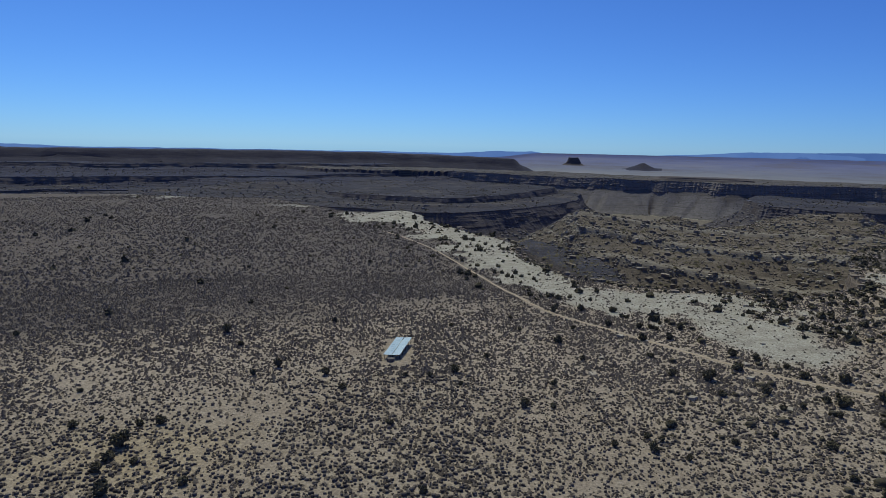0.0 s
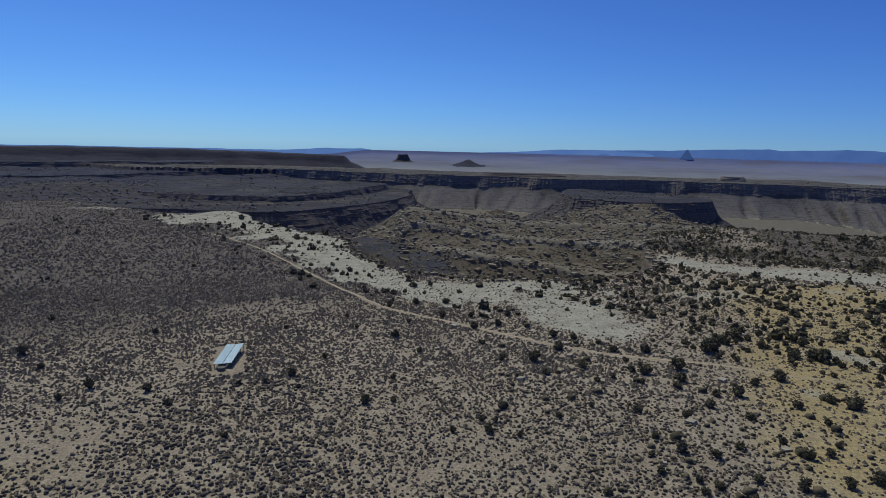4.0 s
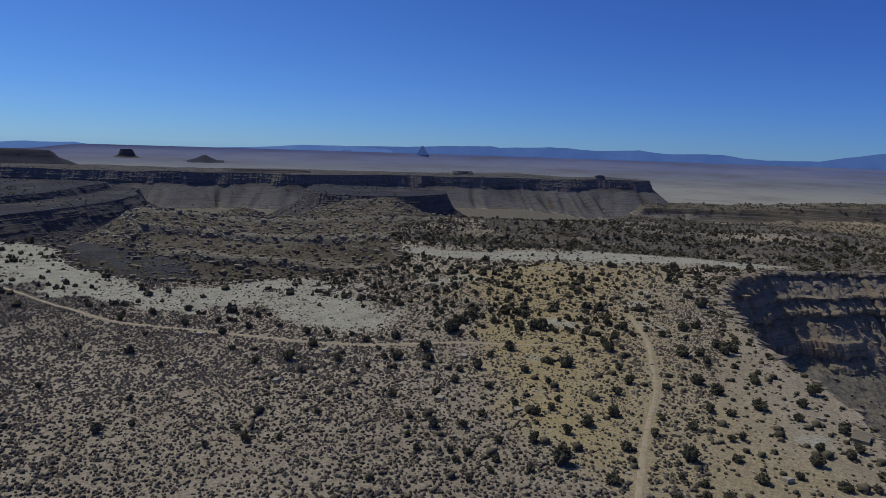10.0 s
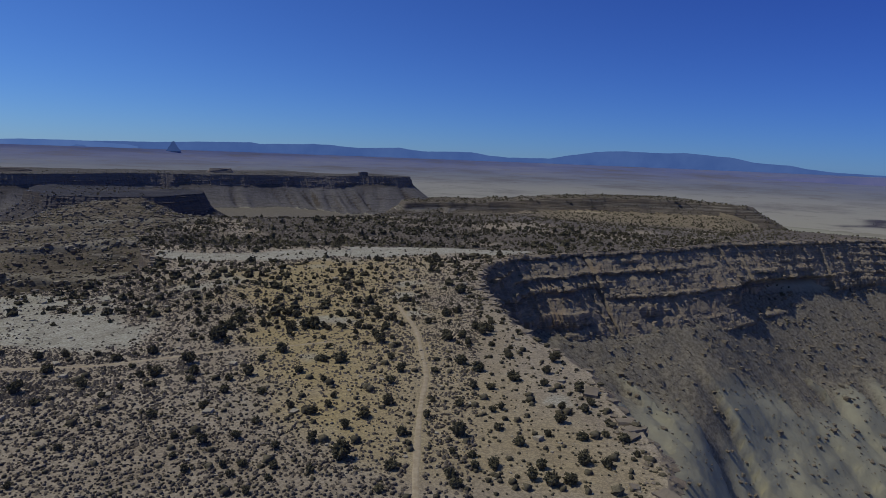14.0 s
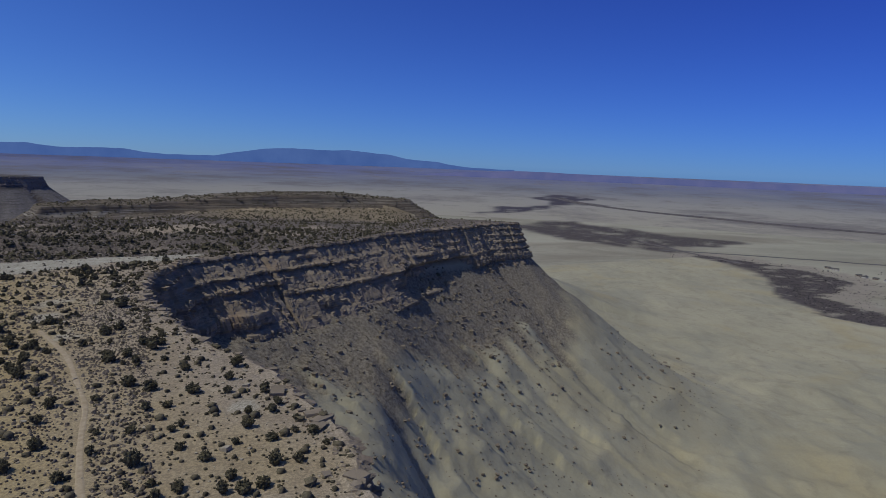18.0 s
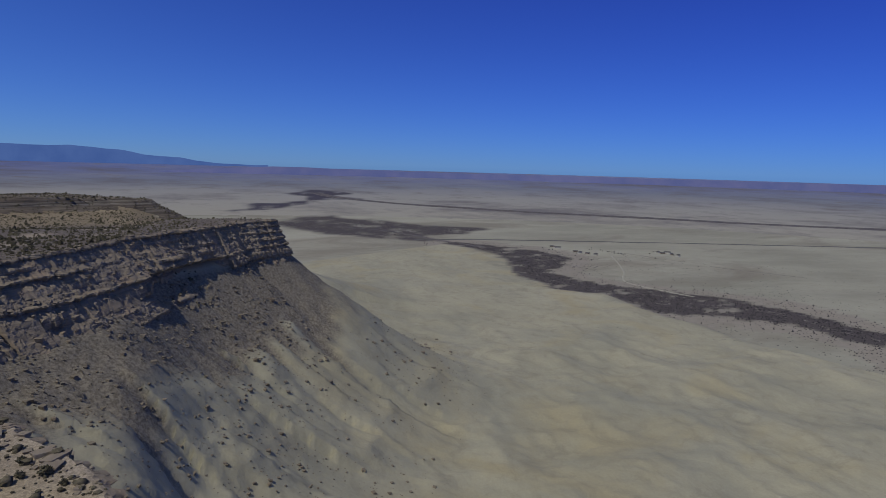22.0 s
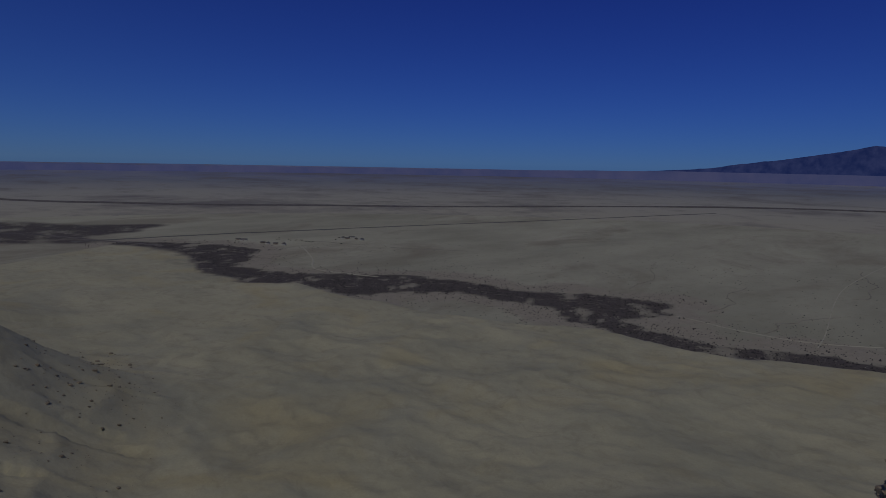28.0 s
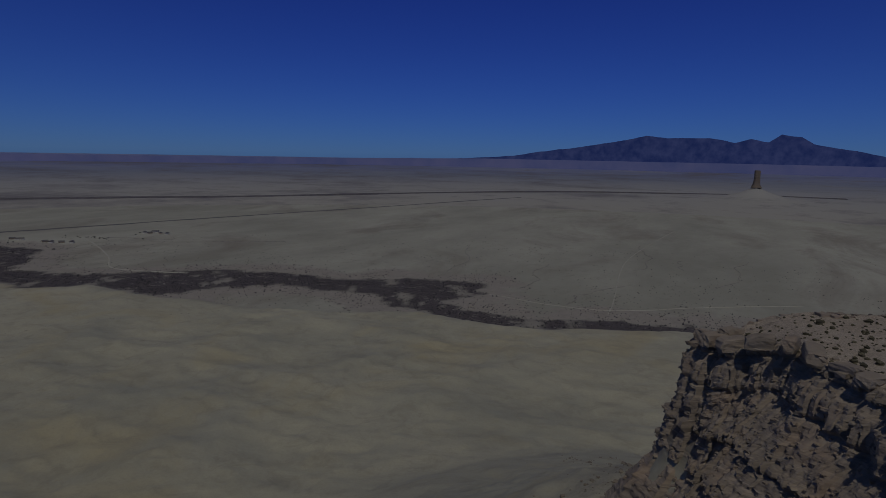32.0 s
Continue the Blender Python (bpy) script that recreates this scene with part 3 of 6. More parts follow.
def terrain(x, y):
    """Height, the form it belongs to (0: the plain), and the surface layers."""
    z = plain_height(x, y)
    base = z.copy()
    r = np.hypot(x, y)
    which = np.zeros(x.shape, int)
    lay = {k: np.zeros(x.shape) for k in LAYERS}
    bare, inner_rim = np.zeros(x.shape), np.full(x.shape, 50.0)
    for k, (name, pts, top, scale, talus, warp) in enumerate(MESAS):
        p = np.array(pts)
        lo, hi = p.min(0) - 420, p.max(0) + 420
        sel = (x > lo[0]) & (x < hi[0]) & (y > lo[1]) & (y < hi[1])
        if not sel.any():
            continue
        xs, ys, b = x[sel], y[sel], base[sel]
        d, along = nearest(xs, ys, pts)
        if warp:
            d = d + warp * fbm(xs, ys, warp * 5, 4, 31 + k)
        out = np.clip(d, 0, None)
        if name == "main":
            ztop = main_top(xs, ys)
            inner_rim[sel] = d
            rib = 1 - np.abs(vnoise(along / 17 + 0.5 * vnoise(along / 9, out / 40, 3), out / 130, 71))
            rib = rib ** 1.5 + 0.35 * (1 - np.abs(vnoise(along / 6.5, out / 60, 73)))
            side = np.degrees(np.arctan2(xs, ys))
            slack = 1 - 0.35 * smooth(np.hypot(xs, ys), 195, 245) * smooth(side, 66, 72) * (1 - smooth(side, 83, 91))
            h = ztop + np.where(d > -2.5, cap_profile(np.clip(d + 2.5, 0, None) * slack, CAP_UNDER, 1.0, talus, ztop - b, 45), 0)
            h = h - 12 * smooth(out, 4, 20) * (1 - smooth(out, 60, 160)) * (1 - smooth(ys, -120, -60)) * (1 - smooth(xs, 60, 160))
            h = h - 9 * smooth(out, 1, 9) * (1 - smooth(out, 22, 60)) * (1 - smooth(ys, -120, -60)) * (1 - smooth(xs, 60, 160))
            h = h + (rib - 0.6) * 7.0 * smooth(out, 34, 70) * (1 - smooth(out, 130, 230))
            h = h + 1.6 * fbm(xs, ys, 7, 3, 79) * smooth(out, 12, 30) * (1 - smooth(out, 90, 150))
            b2 = np.clip(0.5 + (h - b) / 16, 0, 1)
            h = np.where(out > 40, b + (h - b) * b2 + 8 * b2 * (1 - b2), h)
            lay["talus"][sel] = smooth(d, 4, 9)
            lay["rubble"][sel] = smooth(out, 8, 14) * (1 - smooth(out + 35 * fbm(xs, ys, 40, 3, 81) + 46 * (rib - 0.62), 62, 94)) * (1 - 0.65 * (1 - smooth(ys, -120, -60)) * (1 - smooth(xs, 60, 160)))
        elif name == "knob":
            h, bare[sel] = knob_height(xs, ys, out)
        else:
            ztop = mesa_top(top, warp, xs, ys)
            stepped = name in ("prow", "point", "long", "bench", "prow_step", "bench_step", "bench_top")
            gully = 0.6 + 0.5 * (1 - np.abs(vnoise(along / 32, out / 300, 83))) + 0.34 * (1 - np.abs(vnoise(along / 17, out / 200, 84)))
            if name == "spit":
                ztop = ztop - 2 + 9 * smooth(np.degrees(np.arctan2(xs, ys)), 60, 76) - 4 * smooth(np.degrees(np.arctan2(xs, ys)), 78, 86)
                ztop = terrace(ztop, 2.2, 0.4 * fbm(xs, ys, 60, 2, 29))
            if name == "far":
                ztop = ztop - 1.4 * np.clip(np.degrees(np.arctan2(xs, ys)) + 7, 0, 13)
            if stepped:
                h = ztop + np.where(d > -2.5, cap_profile(np.clip(d + 2.5, 0, None), CAP_UNDER, scale, talus * gully, ztop - b), 0)
            else:
                h = ztop + np.where(d > 0, cap_profile(out, CAP, scale, talus * gully, ztop - b), 0)
            if name in ("prow", "long", "bench"):
                tall, rise, bed = {"prow": (9, 0.045, 2.3), "long": (5, 0.0, 1.5), "bench": (16, 0.042, 2.9)}[name]
                swell = tall * (fbm(xs * 0.7, ys, 240, 4, 19) - 0.15)
                inner = terrace(ztop + rise * np.clip(-d, 0, 700) + swell, bed, 0.7 * fbm(xs, ys, 70, 3, 19), 0.9)
                h = np.where(d < -4, h + (inner - h) * smooth(-d, 8, 70), h)
        win = h > z[sel]
        zs, ws = z[sel], which[sel]
        zs[win], ws[win] = h[win], k + 1
        if name in ("main", "spit"):
            ws[win & (out > 60)] = 0
        z[sel], which[sel] = zs, ws
    LAST["x"], LAST["rim"] = x, inner_rim
    sd = polygon_distance(x, y, SLICK)
    near = fbm(x, y, 26, 4, 41)
    band = polygon_distance(x, y, SLICK_BAND)
    patchy = smooth(x, 40, 62) * 4 - 3
    az = np.degrees(np.arctan2(x, y))
    outer = smooth(r + 25 * fbm(x, y, 40, 3, 55), 285, 330) * smooth(az, 28, 34)
    lay["scrub"] = smooth(fbm(x * 0.55, y, 85, 4, 53) + 1.05 * smooth(-x + 0.3 * y, -10, 140) * smooth(r, 130, 260) - 0.2 * smooth(x, 20, 60), 0.1, 0.5) * (az < 40) * (az > -70)
    lay["scrub"] = np.maximum(lay["scrub"], outer * smooth(fbm(x, y, 30, 4, 57), -0.55, -0.1))
    near = near + 0.5 * fbm(x, y, 7, 3, 42)
    lay["pale"] = np.maximum(smooth(-sd - patchy + 27 * near, 0, 8) * smooth(fbm(x, y * 1.6, 11, 4, 40), -0.9 + 0.4 * smooth(x, 28, 52), -0.5 + 0.3 * smooth(x, 28, 70)), smooth(-band + 9 * near, 0, 4))
    lay["pale"] = np.maximum(lay["pale"], 0.8 * smooth(fbm(x, y, 18, 4, 43), 0.34, 0.5) * smooth(x, 60, 110) * (1 - smooth(r, 180, 320)))
    lay["pale"] = np.maximum(lay["pale"], smooth(-polygon_distance(x, y, SLICK_POOL) + 7 * near, 0, 5))
    lay["sand"] = smooth(-polygon_distance(x, y, SANDS) + 26 * fbm(x, y, 30, 4, 45), -6, 14)
    lay["sand"] = lay["sand"] * (1 - 0.55 * smooth(az, 48, 62))
    lay["sand"] = np.maximum(lay["sand"], 0.4 * smooth(r, 540, 600) * smooth(az, 66, 72))
    lay["sand"] = np.maximum(lay["sand"], 0.3 * smooth(-np.hypot((x + 44) / 1.3, y - 84) + 9 * near, -16, -2))
    edge = smooth(inner_rim, -34, -14) * (inner_rim < 0) * smooth(az, -29, -25) * (1 - smooth(az, -9, -5)) * smooth(r, 380, 420)
    lay["pale"] = np.maximum(lay["pale"], 0.8 * edge * smooth(fbm(x * 0.6, y, 26, 4, 59), 0.08, 0.3))
    rd = polygon_distance(x, y, RIVER)
    wob = 17 * fbm(x, y, 45, 4, 47) + 12 * fbm(x, y, 14, 3, 46)
    lay["dark"] = smooth(-rd + wob, -14, 0) * (0.4 + 0.6 * smooth(fbm(x + 0.5 * y, y * 0.6, 24, 4, 44), -0.55, -0.25))
    lay["dark"] = np.maximum(lay["dark"], 0.45 * (1 - smooth(az, 60, 70)) * (az > -80) * (which == 0) * (1 - smooth(r, 2000, 2400)))
    for poly in FAR_DARK:
        lay["dark"] = np.maximum(lay["dark"], smooth(-polygon_distance(x, y, poly) + 70 * fbm(x * 0.6, y, 120, 4, 49), -40, 10) * (0.45 + 0.55 * smooth(fbm(x * 0.7, y * 1.6, 70, 4, 58), -0.5, -0.12)))
    lay["pale"] = np.where(which == 2, bare, lay["pale"])
    lay["silt"] = smooth(-rd + 2.2 * wob, -75, -45) * smooth(polygon_distance(x, y, HILLS), -6, 2) * (1 - lay["dark"])
    lay["beyond"] = smooth(polygon_distance(x, y, HILLS), -4, 6) * smooth(az % 360, 68, 80)
    lay["rubble"] = np.maximum(lay["rubble"], 0.85 * (1 - smooth(az, 62, 76)) * (1 - smooth(r, 2200, 2700)) * (which == 0) * (az > -90))
    return z, which, lay


FAR_DARK = [polar((93, 2500), (95.5, 2830), (98.1, 2880), (99.5, 3250), (97.5, 3420), (99.6, 3690), (103.6, 3520), (101, 3330), (104.5, 3180), (100.8, 3120), (99, 2860), (96.5, 2560)),
            polar((94, 2020), (99, 2250), (101.5, 2330), (105.5, 2140), (110, 2010), (114.6, 1960), (111, 1780), (107.7, 1700), (102.8, 1720), (97, 1930)),
            polar((104, 1740), (110, 1650), (114, 1560), (117.5, 1450), (116.5, 1415), (111.5, 1590), (104, 1690))]


def on_ground(x, y):
    z, w, _ = terrain(np.atleast_1d(np.asarray(x, float)), np.atleast_1d(np.asarray(y, float)))
    return z


# bearing from, to, step; distance from, to, step
PATCHES = [(-42, 202, 4.0, 0, 50, 10.0), (-42, 62, 0.4, 50, 330, 2.0), (-42, 62, 0.18, 330, 760, 1.8), (-42, 62, 0.18, 760, 1850, 4.5), (-42, 62, 0.25, 1850, 2500, 9.0), (-42, 62, 0.3, 2500, 3600, 17.5),
           (62, 202, 0.35, 50, 420, 2.5), (62, 202, 0.35, 420, 760, 3.4), (62, 202, 0.5, 760, 1850, 10.0), (62, 202, 0.5, 1850, 3600, 25.0),
           (-42, 62, 0.3, 3600, 4902, 26.0), (62, 202, 0.8, 3600, 4902, 42.0), (202, 318, 2.5, 0, 4902, 45.0)]



def patch(a0, a1, da, r0, r1, dr):
    na, nr = int(round((a1 - a0) / da)) + 1, int(round((r1 - r0) / dr)) + 1
    a, r = np.meshgrid(np.radians(np.linspace(a0, a1, na)), np.linspace(r0, r1, nr))
    x, y = (r * np.sin(a)).ravel(), (r * np.cos(a)).ravel()
    z, w, lay = terrain(x, y)
    i = (np.arange(nr - 1)[:, None] * na + np.arange(na - 1)[None]).ravel()
    return np.stack([x, y, z], -1), np.stack([i, i + na, i + na + 1, i + 1], -1), w, lay


def mesh_from(name, co, faces, smooth_shade=True):
    me = bpy.data.meshes.new(name)
    me.vertices.add(len(co))
    me.vertices.foreach_set("co", np.asarray(co, np.float32).ravel())
    n = faces.shape[1]
    me.loops.add(faces.size)
    me.loops.foreach_set("vertex_index", faces.astype(np.int32).ravel())
    me.polygons.add(len(faces))
    me.polygons.foreach_set("loop_start", np.arange(len(faces), dtype=np.int32) * n)
    me.polygons.foreach_set("use_smooth", np.full(len(faces), smooth_shade))
    me.update(calc_edges=True)
    return me


def part(name, me, material, parent=None, label=""):
    if isinstance(me, bmesh.types.BMesh):
        bm, me = me, bpy.data.meshes.new(name)
        bm.to_mesh(me)
        bm.free()
    if material and not me.materials:
        me.materials.append(material)
    ob = new(name, me)
    if parent:
        ob.parent = parent
    if label:
        tagged(ob, label)
    return ob


def thing(name, me, material, label, category, group="", kind=""):
    ob = part(name, me, material)
    return tagged(ob, label, category, group, kind)


def build_land():
    cos, faces, owner, lays, off = [], [], [], {k: [] for k in LAYERS}, 0
    for p in PATCHES:
        c, q, w, lay = patch(*p)
        cos.append(c)
        faces.append(q + off)
        owner.append(w)
        for k in LAYERS:
            lays[k].append(lay[k])
        off += len(c)
    cos, faces, owner = np.concatenate(cos), np.concatenate(faces), np.concatenate(owner)
    lays = {k: np.concatenate(v) for k, v in lays.items()}
    fo = owner[faces[:, 0]]
    looks = [("plain", CLAY, "pale tan clay plain with soft badland hills", "plain"),
             ("ground", SOIL, "sandy mesa top with rim and talus slopes", "mesa top"),
             ("knob", KNOB_MAT, "brown stepped sandstone knob with rubble ledges", "rock hill"),
             ("spur", DARK_MESA, "dark ravine wall below the slickrock, shade put into its colour", "ravine wall"),
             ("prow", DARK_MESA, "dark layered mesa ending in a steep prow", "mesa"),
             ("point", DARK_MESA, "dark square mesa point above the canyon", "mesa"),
             ("long_mesa", LONG_MAT, "long flat layered mesa with grey talus apron", "mesa"),
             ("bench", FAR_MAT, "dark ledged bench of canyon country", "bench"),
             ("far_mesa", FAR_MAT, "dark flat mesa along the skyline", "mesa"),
             ("low_mesa", KNOB_MAT, "low brown mesa dotted with junipers", "mesa"),
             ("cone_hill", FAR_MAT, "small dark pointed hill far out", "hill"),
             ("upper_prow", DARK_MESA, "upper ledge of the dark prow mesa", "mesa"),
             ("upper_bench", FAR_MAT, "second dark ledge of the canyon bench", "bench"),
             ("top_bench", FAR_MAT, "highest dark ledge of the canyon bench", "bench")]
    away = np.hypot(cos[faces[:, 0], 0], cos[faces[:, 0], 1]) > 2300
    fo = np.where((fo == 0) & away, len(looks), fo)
    looks.append(("backdrop_far_plain", FAR_PLAIN, "wide scrub plain with blue haze painted towards the horizon", "plain"))
    for k, (name, material, label, category) in enumerate(looks):
        pick = faces[fo == k]
        if not len(pick):
            continue
        used, inv = np.unique(pick, return_inverse=True)
        me = mesh_from(name, cos[used], inv.reshape(pick.shape))
        for layer in (LAYERS if k < 3 or k == len(looks) - 1 else ()):
            me.attributes.new(layer, "FLOAT", "POINT").data.foreach_set("value", lays[layer][used].astype(np.float32))
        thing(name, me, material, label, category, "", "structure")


build_land()

# ---- cliffs of the near rim ----
BEDS = [(0.0, 2.2, 0), (2.2, 4.2, 1), (4.2, 6.6, 0), (6.6, 9.2, 1), (9.2, 11.2, 0), (11.2, 14.0, 1), (14.0, 17.0, 0), (17.0, 19.6, 1), (19.6, 22.0, 0), (22.0, 24.2, 1), (24.2, 30.5, 0), (30.5, 32.6, 1), (32.6, 36.0, 0), (36.0, 68.0, 2)]
CRAG_BEDS = [(0.0, 3.2, 0), (3.2, 5.2, 1), (5.2, 12.5, 0), (12.5, 23.0, 1), (23.0, 26.0, 0), (26.0, 32.0, 1), (32.0, 36.0, 0), (36.0, 68.0, 2)]


def cliff_strip(rim, top_of, start, stop, ds, dh, seed, recess=None, steep_from=2.0, ease=1.0, scale=1.0, beds=BEDS, whole=False, nose=None, deep=68.0):
    """Ledged, jointed cliff below a stretch of a rim, from the rim point nearest start to that nearest stop."""
    i0 = int(np.argmin(np.hypot(rim[:, 0] - start[0], rim[:, 1] - start[1])))
    i1 = int(np.argmin(np.hypot(rim[:, 0] - stop[0], rim[:, 1] - stop[1])))
    line = rim[i0:i1 + 1] if i1 > i0 else np.concatenate([rim[i0:], rim[:i1 + 1]])
    run = np.concatenate([[0], np.cumsum(np.hypot(*(line[1:] - line[:-1]).T))])
    s = np.arange(0, run[-1], ds)
    px, py = np.interp(s, run, line[:, 0]), np.interp(s, run, line[:, 1])
    k = max(3, int((11 if scale == 1.0 else 26) / ds))
    ker = np.ones(2 * k + 1) / (2 * k + 1)
    sx = np.convolve(np.pad(px, k, "edge"), ker, "valid")
    sy = np.convolve(np.pad(py, k, "edge"), ker, "valid")
    tx, ty = np.gradient(sx), np.gradient(sy)
    size = np.hypot(tx, ty) + 1e-9
    nx, ny = -ty / size, tx / size
    if polygon_distance(np.array([px[len(px) // 2] + 8 * nx[len(px) // 2]]), np.array([py[len(px) // 2] + 8 * ny[len(px) // 2]]), rim)[0] < 0:
        nx, ny = -nx, -ny
    notch = hash01(np.floor(s / (4.6 * scale) + 0.6 * vnoise(s / 9, s * 0, seed + 4)), s * 0, seed + 6) ** 1.5 * 2.2 * scale
    px, py = px - nx * notch, py - ny * notch
    h = np.arange(0, deep, dh)
    S, H = np.meshgrid(s / scale, h)
    lift = 1.6 * fbm(S, S * 0, 55, 2, seed)
    Hb = H + lift * smooth(H, 0, 6)
    off = np.zeros(S.shape)
    crag = np.zeros(S.shape)
    softness = np.clip(1.05 + 0.5 * fbm(S, S * 0 + 3, 45, 2, seed + 1), 0.5, 1.5) * ease * (1 - 0.6 * (1 - smooth(S, steep_from, steep_from + 60)) * (steep_from > 5))
    base_soft = softness
    softness = softness * (1 + 0.35 * smooth(S, 200, 300)) if steep_from > 5 else softness
    softness = softness * (0.32 + 0.68 * smooth(run[-1] / scale - S, 10, 125)) if steep_from > 5 else softness
    if nose:
        tip = s[int(np.argmin(np.hypot(px - nose[0], py - nose[1])))] / scale
        softness = softness * (0.3 + 0.7 * smooth(np.abs(S - tip), 6, 34))
    bold = 0.6 if nose else 0.75
    for b, (top, base, soft) in enumerate(beds):
        inb = np.clip(Hb - top, 0, base - top)
        here = (Hb >= top) & (Hb < base)
        stands = 1.0 if b == 0 or whole else np.maximum(smooth(fbm(S, S * 0 + 7 * b, 48, 3, seed + 80 + b), -0.15, 0.2), 1 - smooth(S, 130, 190) if steep_from > 5 else 0.0)
        off += inb * ((0.2 if nose else 0.1) * stands + 0.8 * softness * (1 - stands) if soft == 0 else softness * 1.1 if soft == 1 else (softness if steep_from > 5 else base_soft) * 0.85)
        if soft:
            crag = np.where(here, 1.3 * fbm(S, H * 1.3, 3.6, 3, seed + 20 + b) + 0.5 * vnoise(S / 0.9, H / 0.9, seed + 3), crag)
        else:
            wide = (4.2 if base - top > 6 else 2.5) * (0.62 if nose else 1)
            jog = S / wide + 0.5 * vnoise(S / 9, H / 12, seed + 40 + b)
            cell = np.floor(jog)
            row = np.floor((Hb - top) / (2.8 if base - top > 6 else 1.6) + hash01(cell, cell * 0, seed + b))
            block = hash01(cell, row, seed + 50 + b) * (0.8 if nose else 1.5) + hash01(cell, cell * 0, seed + 60 + b) * 2.2 * bold
            joint = np.clip(1 - np.abs(jog - cell - 0.5) * 2, 0, 1)
            block = block - 1.5 * (joint < 0.16) * bold
            foot = -1.6 * smooth(Hb, base - 1.4, base) - 0.5 * (1 - smooth(Hb, top, top + 0.8))
            crag = np.where(here, (block + foot) * stands + (0.35 + 0.6 * (1 - stands)) * fbm(S, H, 2.4, 3, seed + 70 + b), crag)
    if steep_from > 5:
        foot_row = int(38 / dh)
        reach = 17 + 14 * smooth(S[0], 180, 340)
        off = off * np.clip(reach / np.maximum(off[foot_row], 1.0), 0.3, 1.4)[None] - 1.4 * np.clip(H - 38.5, 0, None)
    off = off + crag * smooth(H, 0.0, 1.0)
    if recess:
        mid, half, deep = recess
        cave = smooth(1 - np.abs(S * scale / run[-1] - mid) / half, 0, 0.5) * smooth(H, 20, 24) * (1 - smooth(H, 34, 40))
        off = off - deep * cave
    off += 0.6 * fbm(S, H, 12, 2, seed + 5) + (1.7 * fbm(S, H * 0.8, 9, 3, seed + 8) + 0.45 * fbm(S, H, 1.5, 2, seed + 12) if nose else 0.0)
    # the brow: a lip of flat slabs running back on to the mesa top
    inner = np.array([-5.0, -3.4, -1.8, -0.9, -0.2])
    slab = np.floor(s / 4.5)
    lip_rows, lip_z = [], []
    for d in inner:
        x, y = px + nx * d, py + ny * d
        lip_rows.append(np.stack([x, y], -1))
        lip_z.append(top_of(x, y) + (0.06 if d > -4.5 else -0.3) + (0.3 * hash01(slab, slab * 0 + int(d * 10), seed) if d > -1 else 0))
    top = top_of(px, py)
    X = np.concatenate([np.stack([r[:, 0] for r in lip_rows]), px[None] + nx[None] * off * scale])
    Y = np.concatenate([np.stack([r[:, 1] for r in lip_rows]), py[None] + ny[None] * off * scale])
    Z = np.concatenate([np.stack(lip_z), top[None] + 0.1 - H * scale + 0.25 * vnoise(S / 1.7, H / 1.7, seed + 9) * (H > 0.5)])
    rows, cols = X.shape
    i = (np.arange(rows - 1)[:, None] * cols + np.arange(cols - 1)[None]).ravel()
    return np.stack([X.ravel(), Y.ravel(), Z.ravel()], -1), np.stack([i, i + 1, i + cols + 1, i + cols], -1), len(inner) * cols


FACES = {}


def add_cliff(name, label, material, top_material, *args, **more):
    co, q, brow_verts = cliff_strip(*args, **more)
    FACES[name] = co[brow_verts:]
    me = mesh_from(name, co, q, False)
    me.materials.append(material)
    me.materials.append(top_material)
    me.polygons.foreach_set("material_index", (q[:, 3] < brow_verts).astype(np.int32))
    lay = terrain(co[:brow_verts, 0], co[:brow_verts, 1])[2]
    for layer in ("pale", "sand", "scrub"):
        v = np.zeros(len(co), np.float32)
        v[:brow_verts] = lay[layer]
        me.attributes.new(layer, "FLOAT", "POINT").data.foreach_set("value", v)
    return thing(name, me, None, label, "cliff", "", "structure")


def top_at(height):
    return lambda x, y: mesa_top(height, 0, x, y)


add_cliff("cliff_headland", "brown layered sandstone cliff with a shaded recess", ROCK, SOIL, RIM, main_top, (640, -5), (200, 98), 0.8, 0.62, 5, recess=(0.5, 0.13, 8.0), steep_from=110.0, deep=47.0)
add_cliff("cliff_near", "broken brown sandstone cliff below the near rim", ROCK, SOIL, RIM, main_top, (200, 98), (30, -12), 0.6, 0.5, 15, ease=0.3, whole=True, deep=42.0)
add_cliff("cliff_crag", "blocky brown sandstone crag ending the mesa", ROCK, SOIL, RIM, main_top, (-30, -75), (-110, -255), 0.5, 0.5, 25, ease=0.75, beds=CRAG_BEDS, whole=True, nose=(3, -191), deep=62.0)
# darker copy of the canyon sandstone, the cliffs' shade included in its colour
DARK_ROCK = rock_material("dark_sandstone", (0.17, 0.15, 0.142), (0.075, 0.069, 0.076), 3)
LONG_ROCK = rock_material("layered_sandstone", (0.25, 0.22, 0.2), (0.11, 0.1, 0.102), 3)
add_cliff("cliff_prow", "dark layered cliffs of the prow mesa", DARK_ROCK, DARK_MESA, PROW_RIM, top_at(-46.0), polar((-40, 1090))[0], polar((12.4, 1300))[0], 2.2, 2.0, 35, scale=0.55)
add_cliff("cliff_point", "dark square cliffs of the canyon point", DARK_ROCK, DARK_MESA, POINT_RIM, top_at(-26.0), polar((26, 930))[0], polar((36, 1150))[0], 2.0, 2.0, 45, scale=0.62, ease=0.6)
add_cliff("cliff_long", "layered cliffs along the long flat mesa", LONG_ROCK, LONG_MAT, LONG_RIM, top_at(-22.0), polar((0, 1600))[0], polar((56.8, 1780))[0], 3.0, 2.2, 55, scale=0.68, ease=0.6)
